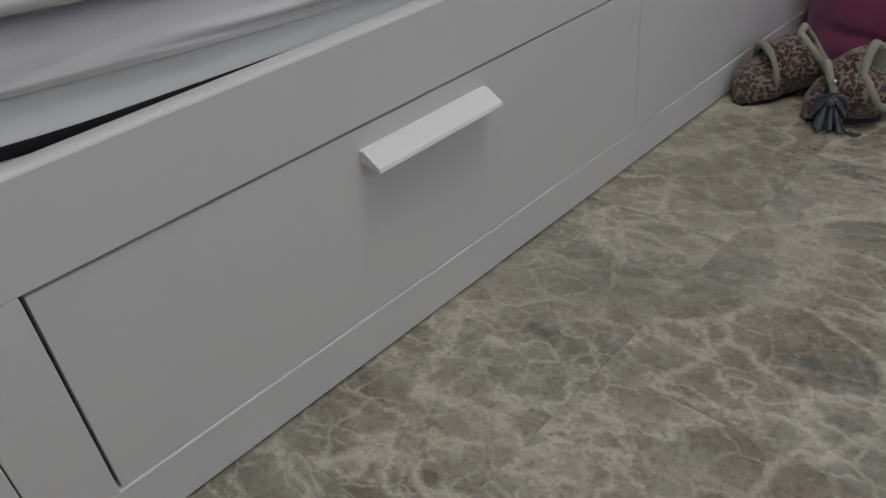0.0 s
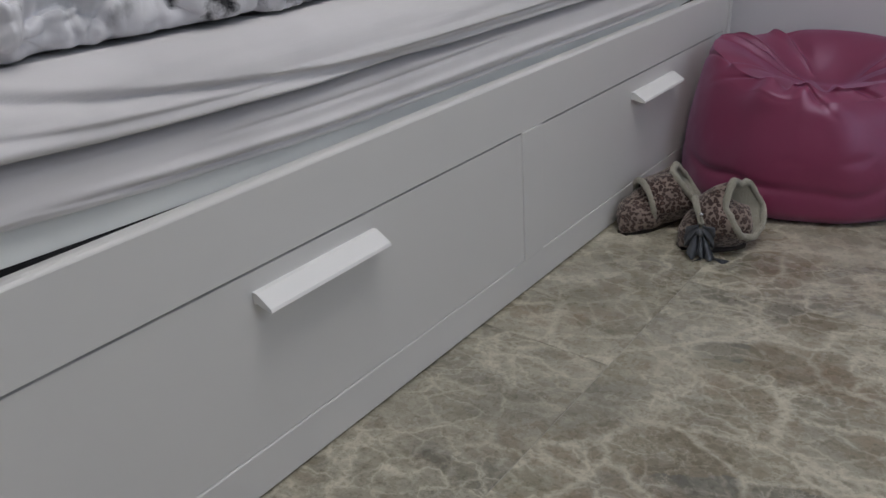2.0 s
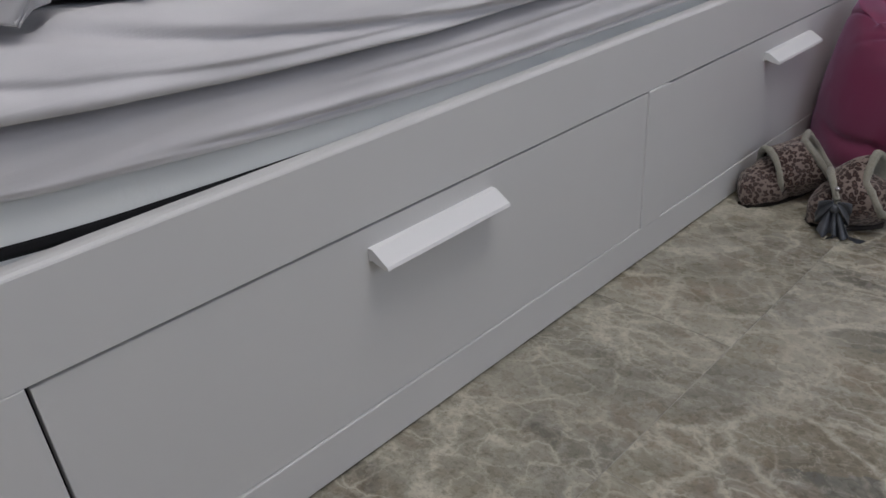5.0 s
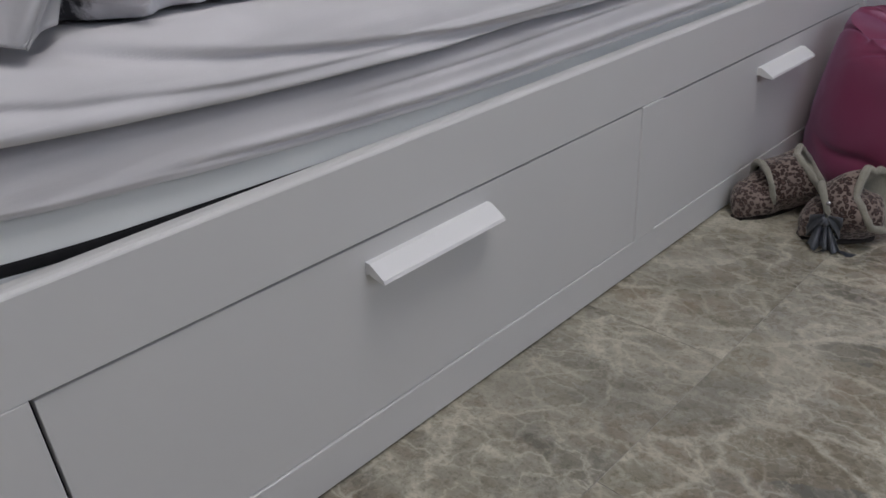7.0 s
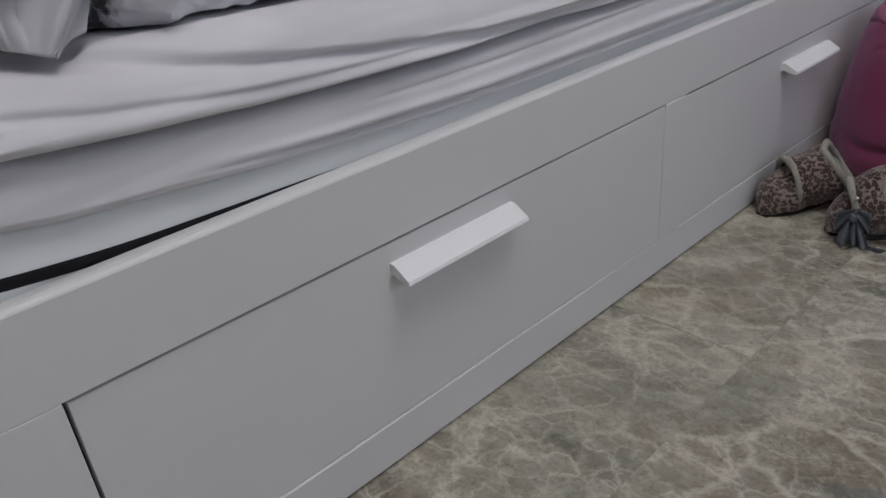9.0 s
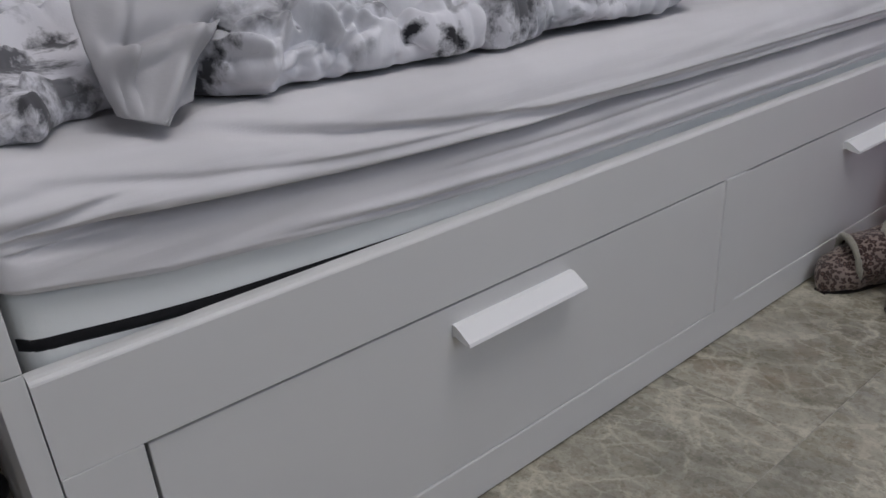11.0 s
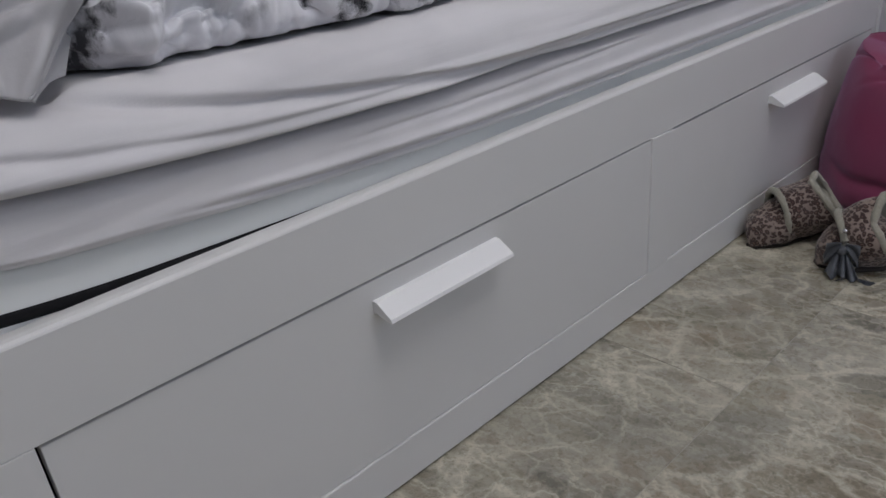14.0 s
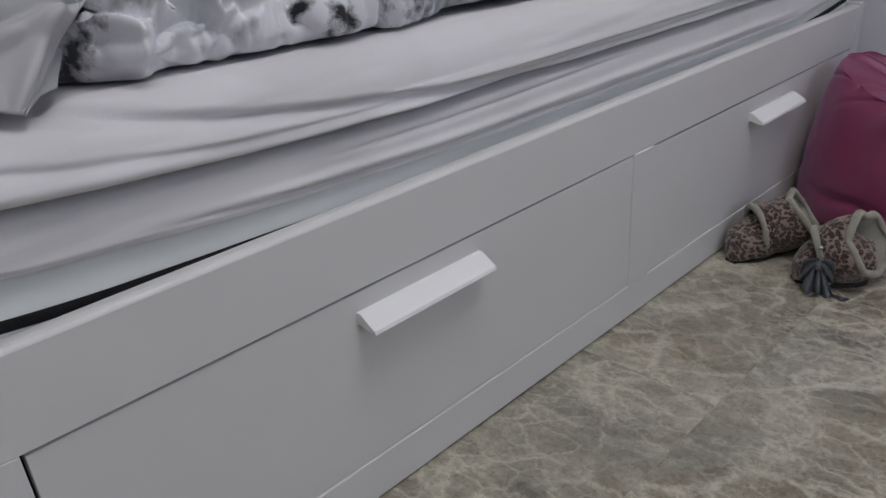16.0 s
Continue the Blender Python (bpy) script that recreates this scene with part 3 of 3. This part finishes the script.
def duvet_point(u, v):
    x = -0.965 + 1.20 * u
    e = lerp(EDGE, x) - 0.014
    lump = noise.noise((x * 5.2, 0.3, 0)) * 0.5 + noise.noise((x * 14, 1.3, 0)) * 0.25
    scallop = 0.010 * noise.noise((x * 16, 4.1, 0)) + 0.006 * noise.noise((x * 42, 8, 0))
    y0 = e + scallop
    h = 0.070 + 0.03 * lump
    if u > 0.93:
        h *= max(0.15, math.sqrt(max(0.0, 1 - ((u - 0.93) / 0.075) ** 2)))
    ztop = TOPZ + 0.002
    if v < 0.35:
        a = -math.pi / 2 + (v / 0.35) * math.pi
        y = y0 + 0.05 - 0.05 * math.cos(a) ** 0.8 * (1 + 0.2 * lump) if math.cos(a) > 0 else y0 + 0.05
        z = ztop + h * ((1 + math.sin(a)) / 2) ** 1.5
        ny, nz = -math.cos(a), math.sin(a)
    else:
        t = (v - 0.35) / 0.65
        y = y0 + 0.05 + t * (0.78 - y0)
        z = ztop + h + 0.04 * math.sin(t * 2.2) * (1 + lump)
        ny, nz = 0, 1
    q = Vector((x, y, z))
    back = y - y0
    d = 0.034 * noise.noise(q * 7 + Vector((3, 0, 0)))
    w = 2.2 * noise.noise((x * 5, y * 5, 2))

    def valley(p, width):
        return math.exp(-(noise.noise(p) / width) ** 2)

    # pleats that run back from the gathered edge
    near = math.exp(-back / 0.045)
    pitch = x * 27 + 2.2 * noise.noise((x * 6, 3, 0)) + w * 0.14
    saw = pitch - math.floor(pitch)
    deep = max(0.0, 0.5 + 1.1 * noise.noise((x * 11, 5, 1)))
    d -= 0.017 * deep * near * math.exp(-min(saw, 1 - saw) / 0.13) * smooth(0.0, 0.25, v)
    d -= 0.020 * valley((x * 9 + w * 0.5, y * 3, z * 3), 0.12) * near
    d -= 0.005 * valley((x * 34 + w, y * 5, z * 5 + 4), 0.16) * math.exp(-back / 0.04)
    # broad folds on top
    far = smooth(0.01, 0.08, back)
    d -= 0.030 * valley((x * 5 + y * 5 + w * 0.5, y * 6 - x * 4, z * 4 + 9), 0.11) * far
    d += 0.022 * (ridged((x * 6 + y * 6 + w * 0.6, y * 9 - x * 4, z * 4)) - 0.4) * far
    d += 0.017 * (ridged((x * 13 - y * 8 + w, y * 12 + x * 5, z * 6 + 2)) - 0.5) * (0.35 + 0.65 * far)
    d -= 0.010 * valley((x * 15 - y * 9, y * 15 + x * 7 + w, z * 9), 0.11) * (0.4 + 0.6 * far)
    d += pinch(x, back, z - ztop)
    # hanging folds at the pillow end
    d -= 0.030 * valley((x * 20 + y * 6 + w * 0.3, 3, z * 5), 0.16) * (1 - smooth(-0.86, -0.82, x)) * (1 - smooth(0.12, 0.2, back))
    d = max(d, -0.030) * smooth(0.0, 0.12, v)
    return Vector((x, y + ny * d, max(z + nz * d, ztop - 0.001) - TOPZ))


part("duvet_body", sheet(duvet_point, 560, 260), PRINT, duvet)


CAGE = (
    ((-0.841, 0.170, 0.675), (-0.790, 0.170, 0.683), (-0.728, 0.180, 0.676), (-0.676, 0.170, 0.639)),
    ((-0.857, 0.110, 0.620), (-0.838, 0.055, 0.633), (-0.809, 0.100, 0.600), (-0.747, 0.110, 0.625)),
    ((-0.854, 0.085, 0.594), (-0.846, 0.045, 0.587), (-0.815, 0.060, 0.593), (-0.795, 0.070, 0.574)),
    ((-0.848, 0.075, 0.565), (-0.844, 0.050, 0.563), (-0.834, 0.042, 0.559), (-0.824, 0.036, 0.557)),
)


def bezier(c, t):
    return [sum(w * c[k][i] for k, w in enumerate(((1 - t) ** 3, 3 * t * (1 - t) ** 2, 3 * t * t * (1 - t), t ** 3))) for i in range(3)]


def flap_point(u, v):
    """The cover's loose corner: a soft patch that hangs forward to a tip."""
    p = Vector(bezier([bezier(row, u) for row in CAGE], v))
    p += Vector((0.3, -1, 0.4)) * (1 - v) * v * (0.075 * math.exp(-((u - 0.24 - 0.2 * v) / 0.10) ** 2) - 0.085 * math.exp(-((u - 0.52 + 0.15 * v) / 0.15) ** 2) + 0.07 * math.exp(-((u - 0.82) / 0.08) ** 2))
    p += Vector((0.2, -1, 0.6)) * (0.016 * math.exp(-((v - 0.62 + 0.25 * u) / 0.07) ** 2) - 0.018 * math.exp(-((v - 0.47 + 0.25 * u) / 0.07) ** 2)) * smooth(0.1, 0.35, u)
    p += Vector((0.4, -1, 0.5)) * (1 - v * v) * (0.007 * noise.noise((u * 3.2, v * 2.4, 5)) + 0.002 * noise.noise((u * 9, v * 7, 1)))
    return p - Vector((0, 0, TOPZ))


def under_point(u, v):
    """The same corner turned back underneath, behind the tip."""
    edge = Vector(bezier([bezier(row, 1.0) for row in CAGE], v))
    inner = Vector((-0.700 - 0.080 * v, 0.20 - 0.115 * v, 0.640 - 0.078 * v))
    p = edge.lerp(inner, u)
    p.y += 0.012 * math.sin(math.pi * u)
    return p - Vector((0, 0, TOPZ))


part("cover_underside", sheet(under_point, 24, 24, thickness=0.002), SHADED_HEM, duvet, "plain off-white underside of the corner")
FOLD = (
    ((-0.770, 0.26, 0.635), (-0.730, 0.25, 0.675), (-0.650, 0.26, 0.675), (-0.590, 0.25, 0.590)),
    ((-0.750, 0.19, 0.632), (-0.715, 0.16, 0.670), (-0.660, 0.17, 0.672), (-0.605, 0.18, 0.585)),
    ((-0.725, 0.14, 0.622), (-0.700, 0.10, 0.650), (-0.655, 0.10, 0.655), (-0.620, 0.13, 0.585)),
    ((-0.715, 0.12, 0.612), (-0.690, 0.095, 0.620), (-0.655, 0.090, 0.620), (-0.634, 0.105, 0.585)),
)


def fold_point(u, v):
    p = Vector(bezier([bezier(row, u) for row in FOLD], v))
    return p + Vector((0, -0.5, 1)) * 0.008 * (1 - v) * noise.noise((u * 4, v * 3, 8)) - Vector((0, 0, TOPZ))


part("cover_fold", sheet(fold_point, 40, 40, thickness=0.003), PRINT, duvet, "printed fold lying over the duvet")
part("cover_corner", sheet(flap_point, 50, 50, thickness=0.003), SHADED_HEM, duvet, "plain off-white turned-back corner")

# ---- beanbag ----
bag = thing("beanbag", (0.757, -0.262, 0.0), "pearly pink vinyl beanbag slumped beside the bed", "beanbag")


def around(a, at):
    """Signed angle from at to a, within half a turn."""
    return (a - at + math.pi) % math.tau - math.pi


# gathers in the mouth: angle, width, depth of the tuck beside a raised lip
TUCKS = ((0.62, 0.13, 0.010), (2.22, 0.12, 0.007), (3.06, 0.10, 0.008), (3.50, 0.11, 0.007), (4.3, 0.16, 0.008), (5.2, 0.2, 0.010))
RIM = 0.62


def bag_point(u, v):
    a = u * math.tau
    ca, sa = math.cos(a), math.sin(a)
    front = smooth(-0.2, 0.9, -math.cos(a - 0.2))
    left = math.exp(-(around(a, 1.75) / 0.55) ** 2)
    # the mouth: low in front, puffed up beside the bed, high against the wall
    rim_z = 0.304 - 0.040 * front + 0.012 * left + 0.004 * math.sin(a * 3 + 1)
    rim_r = 0.80 - 0.12 * front + 0.05 * left
    for at, height, wide in ((2.86, 0.012, 0.12), (3.27, 0.013, 0.09)):
        rim_z += height * math.exp(-(around(a, at) / wide) ** 2)
    if v < RIM:
        t = v / RIM
        zz = 0.10 * smooth(0.0, 0.14, t) + 0.90 * math.sin(max(0.0, (t - 0.04) / 0.96) * math.pi / 2)
        r = rim_r + (1.015 - rim_r) * max(0.0, 1 - min(zz, 1.0) ** 2.1) ** 0.72
        r *= 1 - 0.14 * (1 - smooth(0.0, 0.07, t))
        z = zz * rim_z
        x, y = ca * 0.245 * r, sa * 0.256 * r
    else:
        t = (v - RIM) / (1 - RIM)
        hx, hy, hz = 0.035, -0.02, 0.215
        rx, ry = ca * 0.245 * rim_r, sa * 0.256 * rim_r
        x, y = hx + (rx - hx) * (1 - t), hy + (ry - hy) * (1 - t)
        z = hz + (rim_z - hz) * (1 - smooth(0.0, 0.95, t))
    d, lift = 0.0, 0.0
    # tucks that run over the mouth's edge, down into the hollow and fade out below
    grip = smooth(0.47, 0.62, v) * (1 - smooth(0.72, 0.92, v))
    for at, wide, deep in TUCKS:
        o = around(a, at + 0.35 * (v - RIM) * math.sin(at * 7)) / wide
        fold = -math.exp(-o * o * (1.2 if o < 0 else 4.0)) + 0.75 * math.exp(-((o - 0.75) / 0.42) ** 2)
        d += deep * 0.8 * fold * grip * (1 - smooth(RIM, RIM + 0.08, v))
        lift += deep * fold * grip * smooth(RIM - 0.12, RIM + 0.06, v)
    # two long ridges in the hollow beside the bed
    for at, h in ((1.34, 0.017), (1.56, 0.015)):
        lift += h * math.exp(-(around(a, at + 0.5 * (v - 0.7)) / 0.06) ** 2) * smooth(RIM - 0.04, RIM + 0.06, v) * (1 - smooth(0.78, 0.95, v))
    # taut bulges pulled out below the mouth
    for at, vv, wide, tall, out in ((2.93, 0.44, 0.24, 0.07, 0.012), (3.5, 0.42, 0.24, 0.06, 0.007), (2.35, 0.44, 0.2, 0.07, 0.006), (4.3, 0.42, 0.3, 0.07, 0.008)):
        d += out * math.exp(-(around(a, at) / wide) ** 2 - ((v - vv - 0.12 * around(a, at)) / tall) ** 2)
    for at, slope, deep in ((3.15, 0.30, 0.006), (2.66, -0.25, 0.005), (3.75, 0.35, 0.006), (2.2, -0.2, 0.005)):
        o = around(a, at) - (RIM - v) / max(0.05, abs(slope)) * math.copysign(0.5, slope)
        d -= deep * math.exp(-(o / 0.05) ** 2) * smooth(0.34, 0.50, v) * (1 - smooth(0.58, RIM, v))
    # slow unevenness, and a slumped roll near the floor
    d += 0.008 * noise.noise((ca * 1.4, sa * 1.4, v * 3)) * (1 - smooth(0.55, RIM, v))
    d += 0.004 * noise.noise((ca * 3.4, sa * 3.4, v * 5)) * (1 - smooth(0.55, RIM, v))
    roll = max(0.0, noise.noise((ca * 2 + 4, sa * 2, 0.3)) + 0.45)
    at_v = 0.105 + 0.03 * noise.noise((ca * 3, sa * 3, 0)) - 0.02 * math.cos(a - 3.6)
    d += 0.008 * roll * math.exp(-((v - at_v + 0.035) / 0.030) ** 2)
    d -= 0.007 * roll * math.exp(-((v - at_v - 0.012) / 0.016) ** 2)
    d -= 0.004 * math.exp(-((v - 0.20 - 0.10 * (ca + 0.9)) / 0.02) ** 2) * max(0.0, noise.noise((ca * 4, sa * 4, 9)))
    if v > RIM:
        lift += 0.008 * noise.noise((x * 16, y * 16, 3)) * smooth(RIM, 0.75, v)
    x += ca * d
    y += sa * d
    z += lift + (0.5 * d if v > 0.45 else 0.0)
    return Vector((min(x, 0.238), min(y, 0.256), max(z, 0.0)))


part("bag_shell", sheet(bag_point, 360, 200, closed_u=True), VINYL, bag)
for at in (1.34, 1.56):
    line = [bag_point((at + 0.5 * (v - 0.7)) / math.tau, v) for v in (0.60 + 0.22 * k / 40 for k in range(41))]
    part("seam", tube(line, 0.0022, 6), VINYL, bag, "raised pink vinyl seam")


# ---- slippers ----
def slipper(loc, turn, tip, lean, high, bow, base, L, ankle, side, size=1.0):
    """A plush bootie, toe towards +x: sole, foot, wide cuff that flops back over the heel, lower on one side, fleece lining, trims."""
    s = thing("slipper", loc, "leopard-print plush slipper boot with cream fleece lining on the floor", "slipper", "pair of slippers", turn=turn)
    s.scale = (size, size, size)

    def width(t):
        return 0.047 * (0.78 + 0.26 * math.sin(math.pi * min(max(t, 0) ** 0.8, 1))) * math.sqrt(max(0.0, 1 - max(0, (t - 0.70) / 0.30) ** 2.4)) * math.sqrt(max(0.0, 1 - max(0, (0.14 - t) / 0.14) ** 2))

    def foot(u, v):
        t = 0.001 + 0.998 * u
        x = -0.07 + L * t
        w = width(t)
        h = lerp([(0, 0.07), (0.2, 0.086), (0.45, 0.088), (0.62, 0.078), (0.78, 0.070), (0.9, 0.058), (0.97, 0.042), (1, 0.001)], t)
        a = v * math.tau
        c, sn = math.cos(a), math.sin(a)
        y = w * math.copysign(abs(c) ** 0.8, c)
        z = 0.002 + h * 0.42 + h * 0.5 * sn if sn > 0 else 0.002 + h * 0.42 + (h * 0.42) * sn
        p = Vector((x, y, z))
        p += Vector((0, c, sn)) * 0.006 * noise.noise(p * 34 + Vector(loc) * 9)
        return p

    part("foot", sheet(foot, 44, 30), LEOPARD, s)

    def sole_bm():
        bm = bmesh.new()
        ring = []
        for i in range(40):
            t = 0.5 - 0.5 * math.cos(math.pi * (i % 20) / 19)
            t = t if i < 20 else 1 - t
            ring.append((-0.068 + (L - 0.004) * t, (width(t) - 0.012) * (1 if i < 20 else -1)))
        vs = [bm.verts.new((x, y, 0.0)) for x, y in ring]
        f = bm.faces.new(vs)
        ext = bmesh.ops.extrude_face_region(bm, geom=[f])
        for v in ext["geom"]:
            if isinstance(v, bmesh.types.BMVert):
                v.co.z += 0.005
        bmesh.ops.remove_doubles(bm, verts=bm.verts[:], dist=0.0004)
        return bm

    part("sole", sole_bm(), SOLE, s, "dark rubber sole")
    axis = Matrix.Translation((ankle, 0, base)) @ Euler((radians(lean[0]), radians(lean[1]), 0)).to_matrix().to_4x4()

    def collar(u, v, rr, wob=1.0):
        a = u * math.tau
        c, sn = math.cos(a), math.sin(a)
        flare = 1 + tip * v
        x, y = 0.047 * c * flare * rr, 0.046 * sn * flare * rr
        z = -0.004 + high * v * (1 - 0.36 * (side[0] * c + side[1] * sn))
        p = Vector((x, y, z))
        p += Vector((c, sn, 0.5)) * 0.022 * wob * v * noise.noise((c * 1.3 + loc[0] * 30, sn * 1.3, v * 1.2))
        return axis @ p

    part("cuff", sheet(lambda u, v: collar(u, v, 1.0 + 0.10 * math.sin(math.pi * v)), 56, 18, closed_u=True), LEOPARD, s, "turned-down leopard cuff")
    part("lining", sheet(lambda u, v: collar(u, 1.01 - 0.9 * v, 0.94 - 0.14 * v), 56, 14, closed_u=True), FLEECE, s, "cream fleece lining")
    part("insole", sheet(lambda u, v: collar(u, 0.1, 0.85 * (1 - v) + 0.001), 40, 5, closed_u=True), FLEECE, s, "cream fleece insole")
    for name, v, rr, rad in (("top_trim", 1.0, 0.985, 0.0062), ("lower_trim", 0.02, 1.01, 0.0060)):
        part(name, tube([collar(i / 64, v, rr) for i in range(64)], lambda t, rad=rad: rad * (1 + 0.35 * noise.noise((t * 40, rad * 900, 0))), 9, True), FLEECE, s, "cream fleece trim")
    if bow:
        b = pose(*loc, 0, 0, turn).inverted() @ Vector(bow) / size
        flat = pose(0, 0, 0, 0, 0, -turn)
        across, out, up = flat @ Vector((0.35, -0.93, 0)), flat @ Vector((-0.93, -0.35, 0)), Vector((0, 0, 1))
        for sgn, ln in ((1, 0.056), (-1, 0.048)):
            def tail(u, v, sgn=sgn, ln=ln):
                w = 0.011 + 0.020 * u
                side_ = sgn * (0.003 + 0.010 * u) + 0.006 * u + w * (v - 0.5)
                z = b.z - ln * 0.9 * u ** 0.9 + 0.004 * math.cos(v * 9 + sgn)
                fwd = 0.008 + 0.016 * u + 0.005 * math.sin(v * 11 + sgn * 2) * (0.4 + u)
                q = b + across * side_ + out * fwd
                return Vector((q.x, q.y, max(z, 0.003)))
            part("ribbon_tail", sheet(tail, 16, 18, thickness=-0.0012), SATIN, s, "grey satin ribbon tail")

            def loop(u, v, sgn=sgn):
                a = u * math.pi
                side_ = sgn * (0.003 + 0.022 * math.sin(a))
                fwd = 0.008 + 0.007 * math.cos(a) + 0.003 * math.sin(v * 7 + a * 2)
                z = 0.010 * math.cos(a) - 0.012 * math.sin(a) + 0.028 * (v - 0.5) * (0.35 + math.sin(a))
                return b + across * side_ + out * fwd + up * z
            part("ribbon_loop", sheet(loop, 18, 10, thickness=-0.0012), SATIN, s, "grey satin ribbon loop")
        kb = bmesh.new()
        bmesh.ops.create_uvsphere(kb, u_segments=14, v_segments=10, radius=0.008)
        bmesh.ops.translate(kb, verts=kb.verts, vec=b + out * 0.012)
        part("ribbon_knot", kb, SATIN, s, "grey satin ribbon knot")
        rb = bmesh.new()
        bmesh.ops.create_uvsphere(rb, u_segments=12, v_segments=8, radius=0.0042)
        bmesh.ops.translate(rb, verts=rb.verts, vec=b + out * 0.006 + up * 0.032)
        part("rhinestone", rb, CHROME, s, "small shiny rhinestone")
    return s


slipper((0.416, -0.070, 0.0), 164, 0.16, (-26, -80), 0.100, None, 0.052, 0.186, 0.046, (0.85, 0.5), 1.0)
slipper((0.350, -0.204, 0.0), 134, 0.20, (-18, -70), 0.078, (0.296, -0.202, 0.052), 0.046, 0.130, 0.014, (0.5, 0.86), 1.06)

# ---- beside the head end ----
# added dark block, shaped like a table: stands in for the shade behind the stand
table = thing("dark_backing", (-1.34, 0.56, 0.0), "dark table-shaped block added to keep the gap beside the bed dark", "table")
part("carcass", box(-0.27, 0.27, -0.26, 0.30, 0.06, 0.50, 0.004), DARK, table, smooth=False)
part("tabletop", box(-0.285, 0.285, -0.275, 0.30, 0.502, 0.525, 0.004), DARK, table, smooth=False)
for lx in (-0.23, 0.23):
    for ly in (-0.22, 0.26):
        part("leg", box(lx - 0.02, lx + 0.02, ly - 0.02, ly + 0.02, 0.0, 0.058, 0.003), DARK, table, smooth=False)
stand = thing("floor_stand", (-1.035, 0.20, 0.0), "grey tube stand with a black knob beside the bed's head end", "stand")
part("foot_plate", box(-0.025, 0.025, -0.06, 0.06, 0.0, 0.012, 0.004), DARK, stand, smooth=False)
for px in (-0.009, 0.009):
    part("pole", tube([(px, 0.01 * px / 0.009, 0.010), (px, 0.0, 0.175)], 0.006, 12), TUBE, stand)
kb = bmesh.new()
bmesh.ops.create_uvsphere(kb, u_segments=20, v_segments=12, radius=0.024)
bmesh.ops.translate(kb, verts=kb.verts, vec=(0, 0, 0.190))
part("knob", kb, DARK, stand, "round black knob")
part("strap", tube([(0.004 * math.sin(k), 0.055 * math.sin(k * 0.26), 0.235 - 0.04 * math.cos(k * 0.26)) for k in range(25)], 0.007, 8, True), BROWN, stand, "brown leather strap")

# ---- floor: marble tiles in running bond ----
floor = tagged(part("floor", box(X0, X1, Y0, Y1, -0.05, -0.0006), GROUT, smooth=False), "polished grey-beige veined marble tile floor", "", "", "structure")
TX, TY, JOINT = 0.624, 0.60, 0.0006
for row in range(-5, 3):
    ya, yb = -0.228 + row * TY, -0.228 + (row + 1) * TY
    start = -0.125 if row % 2 == 0 else -0.437
    for k in range(-5, 3):
        xa, xb = start + k * TX, start + (k + 1) * TX
        a, b, c, d = max(xa, X0), min(xb, X1), max(ya, Y0), min(yb, Y1)
        if b - a < 0.02 or d - c < 0.02:
            continue
        part("tile", box(a + JOINT, b - JOINT, c + JOINT, d - JOINT, -0.012, 0.0, 0.0003, 1), MARBLE, floor, smooth=False)
